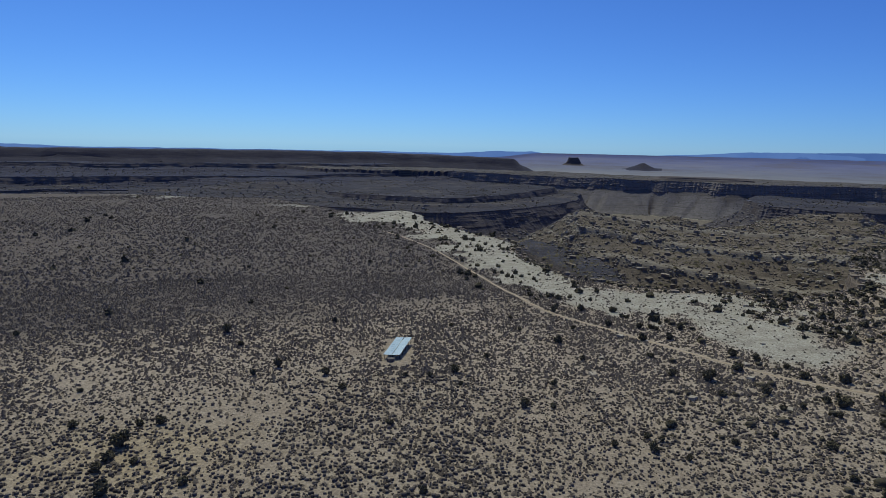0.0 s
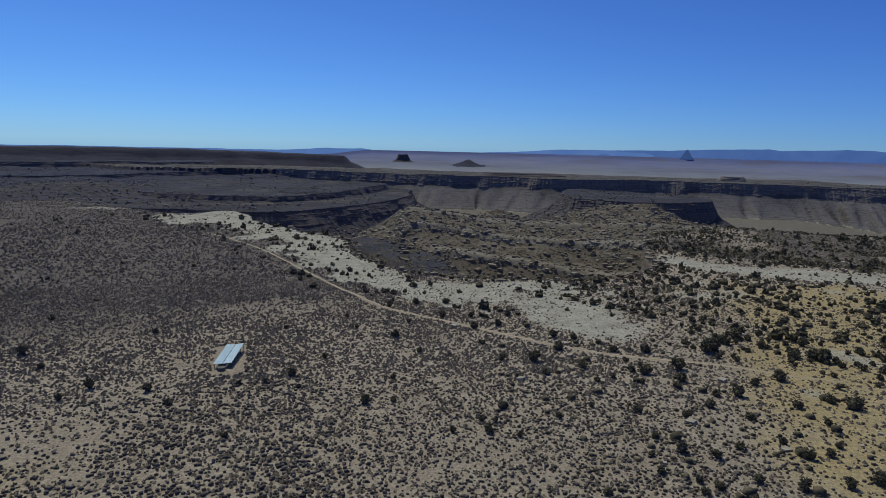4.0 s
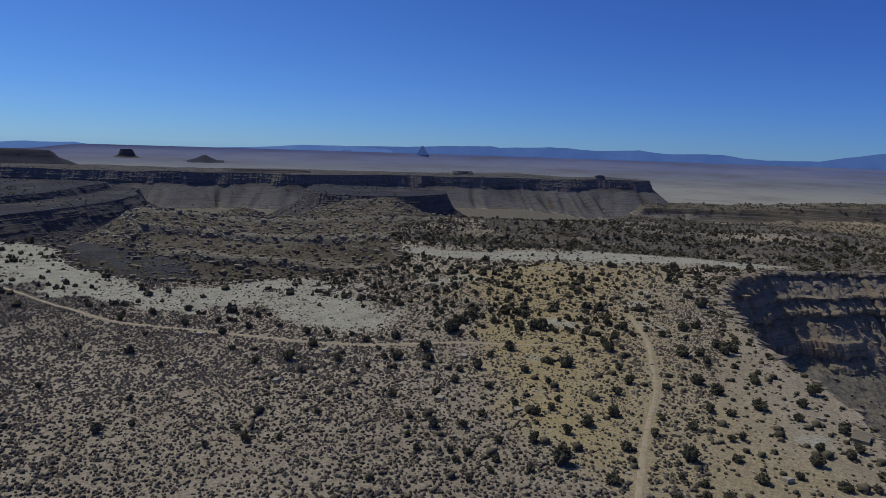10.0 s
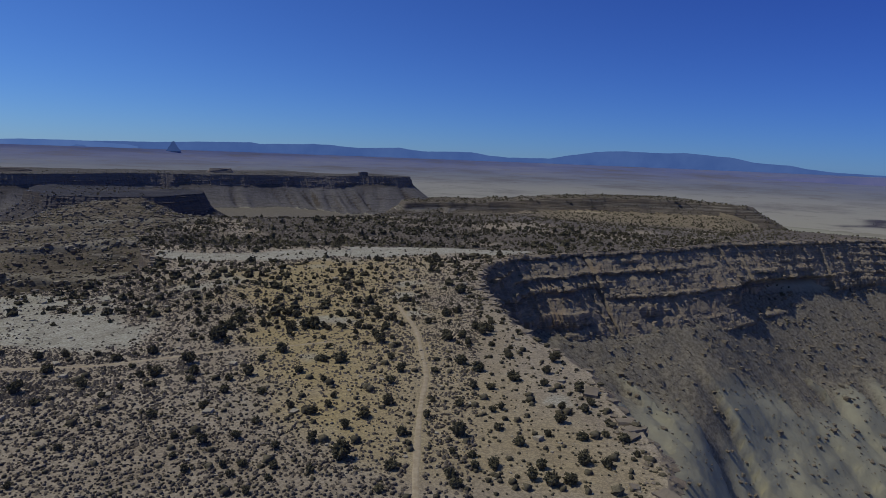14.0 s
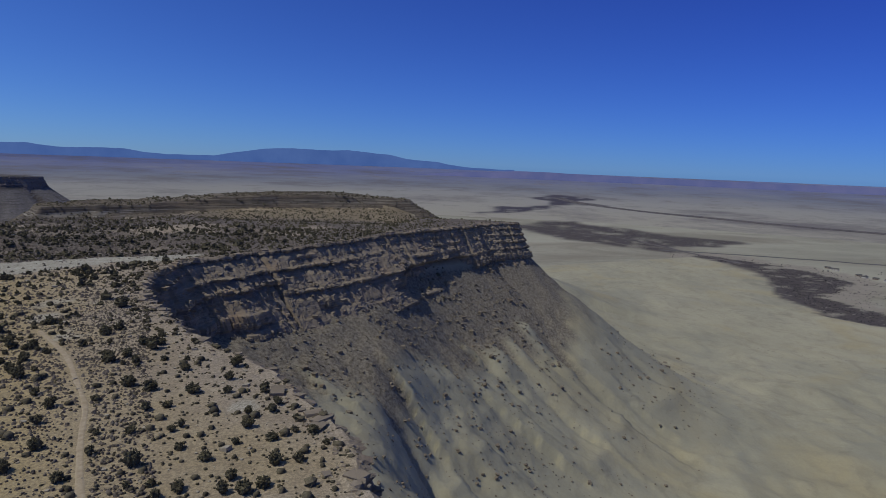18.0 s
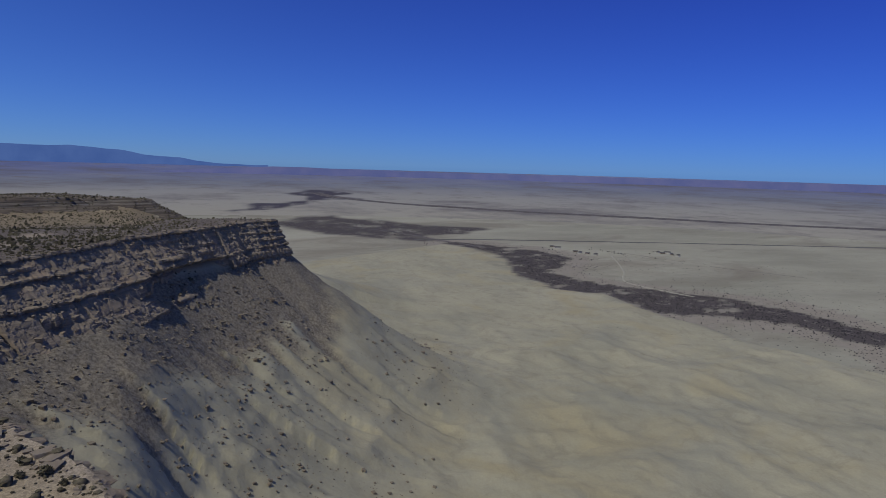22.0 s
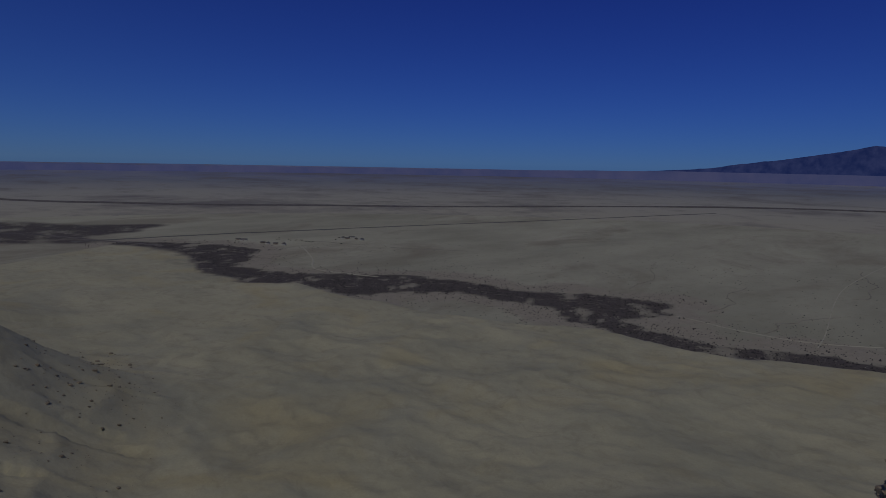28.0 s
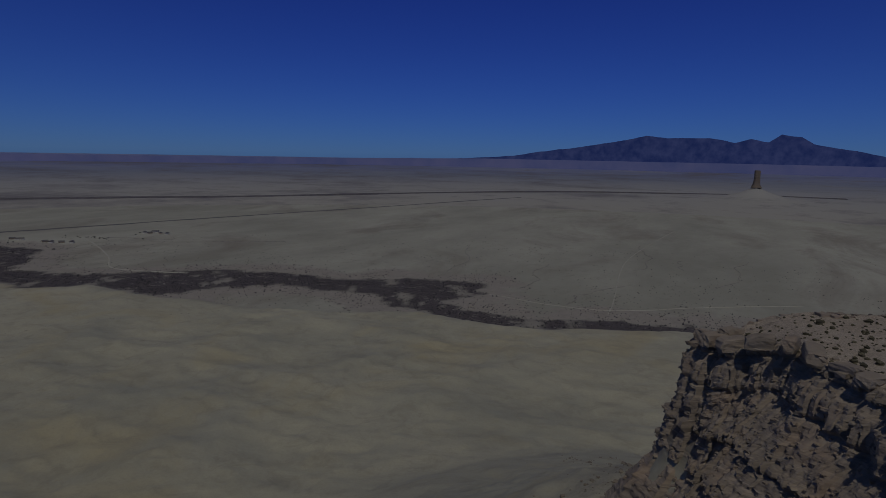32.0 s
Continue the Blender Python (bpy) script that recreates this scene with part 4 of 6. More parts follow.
add_cliff("cliff_bench", "dark ledges of the canyon bench", DARK_ROCK, FAR_MAT, BENCH_RIM, top_at(-42.0), polar((-44, 1260))[0], polar((6, 1600))[0], 3.5, 2.4, 65, scale=0.6)

add_cliff("cliff_upper_prow", "thin dark ledge above the prow mesa", DARK_ROCK, DARK_MESA, PROW_STEP_RIM, top_at(-37.0), polar((-12, 1080))[0], polar((10, 1320))[0], 2.5, 2.4, 75, scale=0.2)
add_cliff("cliff_upper_bench", "dark broken ledge on the canyon bench", DARK_ROCK, FAR_MAT, BENCH_STEP_RIM, top_at(-30.0), polar((-42, 1500))[0], polar((2, 1800))[0], 5.5, 3.6, 85, scale=0.26)
add_cliff("cliff_top_bench", "dark upper ledge on the canyon bench", DARK_ROCK, FAR_MAT, BENCH_TOP_RIM, top_at(-17.0), polar((-40, 1850))[0], polar((-6, 2200))[0], 7.0, 4.0, 95, scale=0.26)


# ---- rubble ----
def rock_shape(rng, seed_jit=0.28, flat=0.7):
    """A rough block of 20 triangles."""
    bm = bmesh.new()
    bmesh.ops.create_icosphere(bm, subdivisions=1, radius=1.0)
    for v in bm.verts:
        v.co *= 1 + rng.uniform(-seed_jit, seed_jit)
        v.co.x, v.co.y, v.co.z = max(-0.8, min(0.8, v.co.x)), max(-0.75, min(0.75, v.co.y)), max(-0.6, min(0.6, v.co.z)) * flat
    co = np.array([v.co[:] for v in bm.verts])
    f = np.array([[v.index for v in p.verts] for p in bm.faces])
    bm.free()
    return co, f


def scatter(name, shapes, at, size, material, label, category, squash=None, seed=0, tilt=0.0, soft=False):
    """One joined mesh of many small pieces."""
    rng = np.random.RandomState(seed)
    n = len(at)
    kind = rng.randint(0, len(shapes), n)
    turn = rng.uniform(0, 2 * math.pi, n)
    cos, faces, off = [], [], 0
    for k, (co, f) in enumerate(shapes):
        idx = np.where(kind == k)[0]
        if not len(idx):
            continue
        c, s_ = np.cos(turn[idx])[:, None], np.sin(turn[idx])[:, None]
        x, y, z = co[None, :, 0], co[None, :, 1], co[None, :, 2]
        sz = size[idx][:, None]
        tall = sz * (squash[idx][:, None] if squash is not None else 1)
        lean = tilt * rng.uniform(-1, 1, (len(idx), 1))
        v = np.stack([(x * c - y * s_) * sz + lean * z * sz + at[idx, 0][:, None], (x * s_ + y * c) * sz + at[idx, 1][:, None], z * tall + at[idx, 2][:, None]], -1)
        cos.append(v.reshape(-1, 3))
        faces.append((f[None] + (np.arange(len(idx)) * len(co))[:, None, None]).reshape(-1, f.shape[1]) + off)
        off += len(idx) * len(co)
    return thing(name, mesh_from(name, np.concatenate(cos), np.concatenate(faces), soft), material, label, category, "", "stuff")


def spread(n, box, seed):
    rng = np.random.RandomState(seed)
    return rng.uniform(box[0], box[2], n), rng.uniform(box[1], box[3], n), rng


rock_rng = random.Random(4)
ROCK_SHAPES = [rock_shape(rock_rng) for _ in range(7)]


def chip_shape(rng):
    """A split block of 12 triangles."""
    co = np.array([(x * rng.uniform(0.55, 1.1), y * rng.uniform(0.5, 0.95), z * rng.uniform(0.35, 0.75)) for x in (-1, 1) for y in (-1, 1) for z in (-1, 1)])
    f = [(0, 1, 3, 2), (4, 6, 7, 5), (0, 4, 5, 1), (2, 3, 7, 6), (0, 2, 6, 4), (1, 5, 7, 3)]
    return co, np.array([t for a, b, c, d in f for t in ((a, b, c), (a, c, d))])


CHIPS = [chip_shape(rock_rng) for _ in range(12)]

for name, count, big in (("cliff_headland", 9500, 1.7), ("cliff_near", 4000, 1.1), ("cliff_crag", 13000, 0.9)):
    rng = np.random.RandomState(count)
    pick = FACES[name][rng.randint(0, len(FACES[name]), count)]
    size = np.clip(0.13 * rng.pareto(1.8, count) + 0.13, 0.13, big)
    scatter("cliff_rubble", ROCK_SHAPES + CHIPS[:5], pick + np.stack([0 * size, 0 * size, size * 0.12], -1), size, ROCK, "broken brown sandstone rubble lodged on the ledges", "rubble", squash=rng.uniform(0.6, 1.1, count), seed=count, tilt=0.5)

x, y, rng = spread(130000, (-60, -330, 700, 150), 7)
d, along = nearest(x, y, RIM)
ridge = fbm(along, d * 0.15, 22, 3, 61)
keep = (d > 12) & (d < 190) & (rng.uniform(0, 1, len(x)) < np.exp(-(d - 12) / 55) * np.clip(0.55 + 1.6 * ridge, 0, 1)) & ((x > 60) | (y < -90))
x, y, d = x[keep], y[keep], d[keep]
size = np.minimum(np.clip(0.28 * rng.pareto(2.0, len(x)) + 0.28, 0.28, 2.8), 0.4 + np.hypot(x, y) / 320)
z = on_ground(x, y) + size * 0.15
scatter("talus_boulders", ROCK_SHAPES + CHIPS[:4], np.stack([x, y, z], -1), size, ROCK_GREY, "tumbled grey-brown sandstone boulders on the talus", "boulders", seed=3, tilt=0.3)

x, y, rng = spread(30000, (60, 190, 470, 720), 17)
z, w, _ = terrain(x, y)
keep = ((w == 2) | (w == 3)) & (rng.uniform(0, 1, len(x)) < 0.75)
x, y, z = x[keep], y[keep], z[keep]
size = np.clip(0.34 * rng.pareto(2.0, len(x)) + 0.32, 0.32, 2.0)
scatter("knob_rubble", CHIPS, np.stack([x, y, z + 0.1], -1), size, ROCK_GREY, "brown sandstone rubble covering the stepped knob", "rubble", seed=5, tilt=0.3)

# pale slabs along the edges of the knob's ledges
x, y, rng = spread(38000, (60, 190, 470, 720), 18)
z, w, _ = terrain(x, y)
gx, gy = terrain(x + 1.5, y)[0] - z, terrain(x, y + 1.5)[0] - z
keep = (w == 2) & (np.hypot(gx, gy) > 1.0)
x, y, z = x[keep], y[keep], z[keep]
size = np.clip(0.45 * rng.pareto(2.2, len(x)) + 0.55, 0.55, 2.1)
scatter("ledge_slabs", CHIPS, np.stack([x, y, z + 0.2], -1), size, plain_color("pale_ledge_stone", (0.23, 0.203, 0.16), (0.41, 0.37, 0.3), 1.5), "pale sandstone slabs along the knob ledges", "slabs", squash=rng.uniform(0.5, 0.8, len(x)), seed=7, tilt=0.2)

x, y, rng = spread(16000, (30, -220, 330, 330), 27)
z, w, lay = terrain(x, y)
d = polygon_distance(x, y, RIM)
keep = (w == 1) & (d < -0.5) & (rng.uniform(0, 1, len(x)) < 0.25 + 0.7 * np.exp(d / 14)) & (np.hypot(x, y) > 60)
x, y, z = x[keep], y[keep], z[keep]
size = np.clip(0.12 * rng.pareto(2.2, len(x)) + 0.12, 0.12, 0.9)
scatter("loose_stones", CHIPS, np.stack([x, y, z], -1), size, plain_color("pale_stone", (0.3, 0.26, 0.2), (0.46, 0.42, 0.34), 0.8), "pale loose stones strewn along the rim", "stones", seed=6)


# slabs and blocks breaking the line of the rim
rng = np.random.RandomState(77)
pick = rng.randint(0, len(RIM), 9000)
x, y = RIM[pick].T + rng.normal(0, 2.4, (2, len(pick)))
d = polygon_distance(x, y, RIM)
keep = (d < -0.2) & (d > -6) & (x > -60) & (x < 640) & (y < 340) & (y > -260)
x, y, d = x[keep], y[keep], d[keep]
size = np.clip(0.3 * rng.pareto(2.0, len(x)) + 0.25, 0.25, 1.7)
scatter("rim_slabs", CHIPS, np.stack([x, y, main_top(x, y) + 0.1], -1), size, ROCK, "broken tan sandstone slabs edging the rim", "slabs", squash=rng.uniform(0.4, 0.8, len(x)), seed=19, tilt=0.2)


def slab_mesh(rng, w, d, h):
    """A split sandstone block with worn corners."""
    bm = bmesh.new()
    bmesh.ops.create_cube(bm, size=1.0)
    bmesh.ops.scale(bm, vec=(w, d, h), verts=bm.verts)
    bmesh.ops.subdivide_edges(bm, edges=bm.edges[:], cuts=3, use_grid_fill=True)
    for v in bm.verts:
        v.co += Vector((rng.uniform(-1, 1) * w, rng.uniform(-1, 1) * d, rng.uniform(-1, 1) * h)) * 0.045
        u = Vector((v.co.x / w, v.co.y / d, v.co.z / h)) * 2
        v.co *= 1 - 0.16 * max(0.0, u.length - 1.0)
        v.co.z += 0.12 * h * math.sin(v.co.x * 2.3 / w + w)
    bmesh.ops.bevel(bm, geom=[e for e in bm.edges if e.calc_face_angle(0) > 0.9], offset=0.06 * min(w, d, h), segments=1, affect="EDGES")
    me = bpy.data.meshes.new("block")
    bm.to_mesh(me)
    bm.free()
    return me


# big split blocks along the brow of the crag and the near rim
block_rng = random.Random(9)
brow = [(-33, -146), (-30, -152), (-25, -160), (-21, -167), (-15, -174), (-9, -181), (-4, -187), (-2, -192), (-9, -196), (-38, -133), (-41, -124), (102, 17), (97, 13), (91, 11), (108, 22), (116, 30)]
for k, (bx, by) in enumerate(brow):
    w, dd, hh = block_rng.uniform(4.5, 9.0), block_rng.uniform(3.0, 5.0), block_rng.uniform(2.4, 4.4)
    if k > 10:
        w, dd, hh = w * 0.55, dd * 0.55, hh * 0.45
    ob = thing("rock_block", slab_mesh(block_rng, w, dd, hh), ROCK, "squared brown sandstone block on the cliff brow", "boulder", "blocks on the brow")
    ob.matrix_world = pose(bx, by, float(on_ground(bx, by)[0]) + hh * 0.3 if k > 10 else float(main_top(np.array([bx * 1.0]), np.array([by * 1.0]))[0]) + hh * 0.28,
                           block_rng.uniform(-8, 8), block_rng.uniform(-8, 8), block_rng.uniform(0, 180))

# ---- tracks ----
def lay_track(name, pts, width, material, label, category, lift=0.07, step=2.0):
    """A strip draped on the ground along a rounded line."""
    p = np.array(pts, float)
    for _ in range(3):
        q = np.stack([p[:-1] * 0.75 + p[1:] * 0.25, p[:-1] * 0.25 + p[1:] * 0.75], 1).reshape(-1, 2)
        p = np.concatenate([p[:1], q, p[-1:]])
    run = np.concatenate([[0], np.cumsum(np.hypot(*(p[1:] - p[:-1]).T))])
    s = np.arange(0, run[-1], step)
    px, py = np.interp(s, run, p[:, 0]), np.interp(s, run, p[:, 1])
    tx, ty = np.gradient(px), np.gradient(py)
    size = np.hypot(tx, ty)
    nx, ny = -ty / size, tx / size
    across = np.linspace(-1, 1, 7)
    wide = width * 0.5 * (1 + 0.4 * fbm(s, s * 0, width * 4, 3, 3))
    X = px[:, None] + nx[:, None] * wide[:, None] * across[None]
    Y = py[:, None] + ny[:, None] * wide[:, None] * across[None]
    Z = on_ground(X.ravel(), Y.ravel()).reshape(X.shape)
    Z = np.maximum(Z, np.roll(Z, 1, 1) - 0.05) + lift * (1 - np.abs(across[None]) ** 6 * 1.6)
    n = X.shape[1]
    i = (np.arange(X.shape[0] - 1)[:, None] * n + np.arange(n - 1)[None]).ravel()
    return thing(name, mesh_from(name, np.stack([X.ravel(), Y.ravel(), Z.ravel()], -1), np.stack([i, i + 1, i + n + 1, i + n], -1)), material, label, category, "", "structure")


DIRT = plain_color("track_dirt", (0.34, 0.275, 0.19), (0.46, 0.385, 0.28), 1.2, bump=0.4)
ROAD_FAR = [(-32, 322), (-20, 302), (-6, 270), (4, 241), (13, 212), (21, 188), (28, 168), (39, 155), (50, 142), (60, 130), (72, 118), (90, 108), (112, 92)]
ROAD_NEAR = [(150, 101), (142, 93), (135, 86), (128, 80), (121, 75), (113, 69), (105, 63), (95, 58), (86, 53), (76, 47), (66, 41), (48, 28)]
lay_track("dirt_road", ROAD_FAR, 0.95, DIRT, "pale dirt track across the sage flat", "road")
lay_track("dirt_road", ROAD_NEAR, 1.2, DIRT, "pale sandy dirt track along the mesa", "road")

# ---- plants ----
veg_rng = np.random.RandomState(12)


def tuft_shape(rng, n, up=0.75, width=0.5, core=True):
    """A twiggy bush: blades fanning from the root round a small core."""
    co, f = [], []
    for k in range(n):
        a, e = rng.uniform(0, 2 * math.pi), rng.uniform(0.15, 1.45)
        r = rng.uniform(0.75, 1.1)
        tip = np.array([math.cos(a) * math.cos(e), math.sin(a) * math.cos(e), math.sin(e) * up]) * r
        side = np.array([-math.sin(a), math.cos(a), rng.uniform(-0.5, 0.5)]) * width * rng.uniform(0.6, 1.1)
        root = tip * 0.12
        i = len(co)
        co += [root, tip * 0.75 + side * 0.5, tip, tip * 0.75 - side * 0.5]
        f += [[i, i + 1, i + 2], [i, i + 2, i + 3]]
    return np.array(co), np.array(f)


def dome_shape(rng, sides, rings):
    """A low rounded bush with an uneven outline."""
    co, f = [], []
    for j in range(rings):
        v = j / rings
        for i in range(sides):
            a = 2 * math.pi * (i + 0.5 * (j % 2)) / sides + rng.uniform(-0.25, 0.25)
            r = (0.78 if j == 0 and rings > 1 else math.cos(v * 1.35)) * rng.uniform(0.78, 1.18)
            co.append((math.cos(a) * r, math.sin(a) * r, (math.sin(v * 1.4) * 0.95 if j else 0.0) + rng.uniform(-0.08, 0.08)))
    co.append((rng.uniform(-0.2, 0.2), rng.uniform(-0.2, 0.2), rng.uniform(0.85, 1.1)))
    for j in range(rings - 1):
        for i in range(sides):
            p, q = j * sides + i, j * sides + (i + 1) % sides
            f += [(p, q, q + sides), (p, q + sides, p + sides)]
    last = (rings - 1) * sides
    f += [(last + i, last + (i + 1) % sides, len(co) - 1) for i in range(sides)]
    return np.array(co), np.array(f)


def joined(*shapes):
    cos, fs, off = [], [], 0
    for co, f in shapes:
        cos.append(co)
        fs.append(f + off)
        off += len(co)
    return np.concatenate(cos), np.concatenate(fs)


SAGE_SHAPES = [dome_shape(veg_rng, 5, 2) for _ in range(10)] + [joined(dome_shape(veg_rng, 5, 1), tuft_shape(veg_rng, 5, 1.0, 0.6)) for _ in range(6)]
BRUSH_SHAPES = [joined(dome_shape(veg_rng, 5, 2), tuft_shape(veg_rng, 3, 0.8, 0.6)) for _ in range(8)]


def road_distance(x, y):
    return np.minimum(polygon_distance(x, y, ROAD_FAR, False), polygon_distance(x, y, ROAD_NEAR, False))


def clear_of(x, y, z_which, margin=1.0):
    """On the mesa top, off the tracks and the water shed."""
    rim = LAST["rim"] if LAST["x"] is x else polygon_distance(x, y, RIM)
    ok = (z_which == 1) & (rim < -margin) & (road_distance(x, y) > 1.0)
    return ok & ~((np.abs(x + 9.4) < 3.2) & (np.abs(y - 131.5) < 8.6))


def polar_spread(n, a0, a1, r0, r1, seed, power=2.0):
    rng = np.random.RandomState(seed)
    a = np.radians(rng.uniform(a0, a1, n))
    r = (r0 ** power + rng.uniform(0, 1, n) * (r1 ** power - r0 ** power)) ** (1 / power)
    return r * np.sin(a), r * np.cos(a), rng


# sage flat: dense, low, dark between pale soil
LOW_SAGE = [dome_shape(veg_rng, 6, 1) for _ in range(12)]


def sage(name, n, r0, r1, shapes, seed, grow, power):
    x, y, rng = polar_spread(n, -41, 64, r0, r1, seed, power)
    z, w, lay = terrain(x, y)
    dense = (1.0 + 0.22 * fbm(x, y, 26, 3, 91)) * (0.45 + 0.55 * smooth(fbm(x, y, 2.1, 2, 96), -0.4, 0.1))
    dense *= 1 - 0.6 * smooth(fbm(x * 0.5, y, 34, 4, 98), 0.32, 0.5)
    dense *= 1 - 0.9 * lay["pale"]
    dense *= 1 - 0.6 * lay["sand"]
    dense *= 1 - 0.35 * smooth(x - 0.25 * y, 20, 70)
    keep = clear_of(x, y, w) & (rng.uniform(0, 1, len(x)) < dense)
    x, y, z = x[keep], y[keep], z[keep]
    size = (0.22 + 0.34 * rng.uniform(0, 1, len(x)) ** 1.5) * (1 + 0.25 * fbm(x, y, 20, 2, 95)) * grow
    scatter(name, shapes, np.stack([x, y, z - 0.03], -1), size, SAGE, "low grey-brown sagebrush covering the flat", "sagebrush", squash=rng.uniform(0.85, 1.25, len(x)), seed=8, soft=name == "sagebrush")


sage("sagebrush", 34000, 62, 118, SAGE_SHAPES, 21, 0.8, 2.0)
sage("middle_sagebrush", 100000, 118, 215, LOW_SAGE, 25, 0.86, 1.8)
sage("far_sagebrush", 110000, 215, 560, LOW_SAGE, 24, 1.35, 1.3)

# brush on the sandy rim and the rest of the mesa top
x, y, rng = polar_spread(30000, 20, 112, 55, 420, 22, 1.4)
z, w, lay = terrain(x, y)
dense = 0.6 + 0.6 * fbm(x, y, 16, 3, 92) - 0.7 * lay["pale"] + 0.3 * smooth(np.degrees(np.arctan2(x, y)), 48, 62)
keep = clear_of(x, y, w, 0.5) & (rng.uniform(0, 1, len(x)) < dense)
x, y, z = x[keep], y[keep], z[keep]
size = np.clip(0.2 + 0.24 * rng.pareto(2.6, len(x)), 0.2, 1.2)
scatter("rim_brush", BRUSH_SHAPES, np.stack([x, y, z - 0.03], -1), size, BRUSH, "dry brown brush scattered over sandy ground", "brush", squash=rng.uniform(0.7, 1.1, len(x)), seed=9, soft=True)

edge_rng = np.random.RandomState(81)
pick = edge_rng.randint(0, len(RIM), 14000)
x, y = RIM[pick].T + edge_rng.normal(0, 5.0, (2, len(pick)))
d = polygon_distance(x, y, RIM)
keep = (d < -0.4) & (d > -10) & (x > 30) & (x < 420) & (y < 330) & (y > -20)
x, y = x[keep], y[keep]
size = np.clip(0.24 + 0.26 * edge_rng.pareto(2.4, len(x)), 0.24, 1.2)
scatter("edge_brush", BRUSH_SHAPES, np.stack([x, y, main_top(x, y) + 0.05], -1), size, BRUSH, "dry brush rooted among the rim slabs", "brush", squash=edge_rng.uniform(0.7, 1.1, len(x)), seed=20)

# the crag's own top
x, y, rng = polar_spread(5200, 178, 203, 150, 330, 23)
z, w, lay = terrain(x, y)
keep = clear_of(x, y, w, 3) & (rng.uniform(0, 1, len(x)) < 0.6)
x, y, z = x[keep], y[keep], z[keep]
scatter("crag_brush", SAGE_SHAPES[:10], np.stack([x, y, z - 0.03], -1), np.clip(0.3 + 0.3 * rng.pareto(2.6, len(x)), 0.3, 1.4), JUNIPER, "dark brush dotting the top of the crag", "brush", squash=rng.uniform(0.7, 1.1, len(x)), seed=10)


def juniper_meshes(rng, lobes, clumps):
    """Trunk with limbs, and a crown of many small leafy clumps round several lobes; about one metre in radius."""
    bm = bmesh.new()
    roots = []
    for k in range(lobes):
        a, r = rng.uniform(0, 2 * math.pi), rng.uniform(0.08, 0.45)
        roots.append((Vector((math.cos(a) * r, math.sin(a) * r, rng.uniform(0.5, 0.95))), rng.uniform(0.48, 0.66)))
    for tip, _ in [(Vector((0, 0, 0.7)), 0)] + roots[:4]:
        base = Vector((0, 0, 0.0)) if tip.x == 0 and tip.y == 0 else Vector((0, 0, 0.25))
        axis = tip - base
        m = bmesh.ops.create_cone(bm, cap_ends=True, segments=5, radius1=0.11 if base.z == 0 else 0.06, radius2=0.03, depth=axis.length)
        rot = axis.to_track_quat("Z", "Y").to_matrix().to_4x4()
        bmesh.ops.transform(bm, matrix=Matrix.Translation((base + tip) / 2) @ rot, verts=m["verts"])
    trunk = bpy.data.meshes.new("trunk")
    bm.to_mesh(trunk)
    bm.free()
    co, f = [], []
    for k in range(clumps):
        c, rad = roots[rng.randrange(lobes)]
        d = Vector((rng.gauss(0, 1), rng.gauss(0, 1), rng.gauss(0.25, 0.9))).normalized()
        at = c + d * rad * rng.uniform(0.8, 1.08)
        at.z = max(at.z, 0.06)
        u = d.orthogonal().normalized()
        u = (Matrix.Rotation(rng.uniform(0, 6.28), 3, d) @ u)
        v = d.cross(u)
        s = rng.uniform(0.1, 0.2)
        i = len(co)
        co += [at - u * s - d * s * 0.5, at + v * s * 0.8 - d * s * 0.3, at + u * s * 0.9 - d * s * 0.4, at - v * s * 0.8 - d * s * 0.5, at + d * s * 1.1]
        f += [[i, i + 1, i + 4], [i + 1, i + 2, i + 4], [i + 2, i + 3, i + 4], [i + 3, i, i + 4]]
    core_co, core_f = [], []
    for c, rad in roots:
        for p, q in [dome_shape(np.random.RandomState(rng.randrange(9999)), 7, 3)]:
            q = q + len(core_co)
            core_co += [tuple(Vector((v[0], v[1], v[2] * 1.5 - 0.75)) * rad * 0.92 + c) for v in p]
            core_f += q.tolist()
    off = len(co)
    co = [tuple(v) for v in co] + [(v[0], v[1], max(v[2], 0.05)) for v in core_co]
    f = f + [[i + off for i in t] for t in core_f]
    crown = mesh_from("crown", np.array(co), np.array(f), False)
    return trunk, crown


jrng = random.Random(31)
JUNIPERS = [juniper_meshes(jrng, jrng.randint(3, 6), 110) for _ in range(9)]
for tr, cr in JUNIPERS:
    tr.materials.append(BARK)
    cr.materials.append(JUNIPER)


def plant_juniper(x, y, z, radius, kind, turn, tall):
    root = tagged(new("juniper"), "dark green round juniper on bare sandy ground" if radius > 1.1 else "small dark juniper bush on sandy ground", "juniper", "junipers on the mesa")
    root.matrix_world = pose(x, y, z - 0.05, 0, 0, turn) @ Matrix.Diagonal((radius, radius, radius * tall, 1))
    part("trunk", JUNIPERS[kind][0], None, root)
    part("crown", JUNIPERS[kind][1], None, root)
    return root


# junipers whose places are plain to see, then the rest by how thick they stand
FLAT_TREES = [(-23, 117, 1), (-18, 110, 0.8), (-45, 134, 0.9), (-65, 106, 0.6), (-58, 92, 0.9), (-55, 95, 0.6), (-48, 93, 0.8), (-45, 94, 1), (-47, 86, 1.5), (-47, 82, 1.1), (-47, 79, 0.9), (-43, 81, 0.7), (-43, 73, 1.4), (-34, 76, 0.8), (-2, 75, 0.7), (3, 120, 1.1), (-7, 117, 0.7), (-8, 95, 0.7), (4, 113, 0.6), (10, 129, 0.7), (15, 103, 1), (20, 103, 0.7), (22, 114, 0.8), (43, 155, 1.2), (39, 169, 1.1), (31, 167, 1.1), (48, 169, 1.3)]
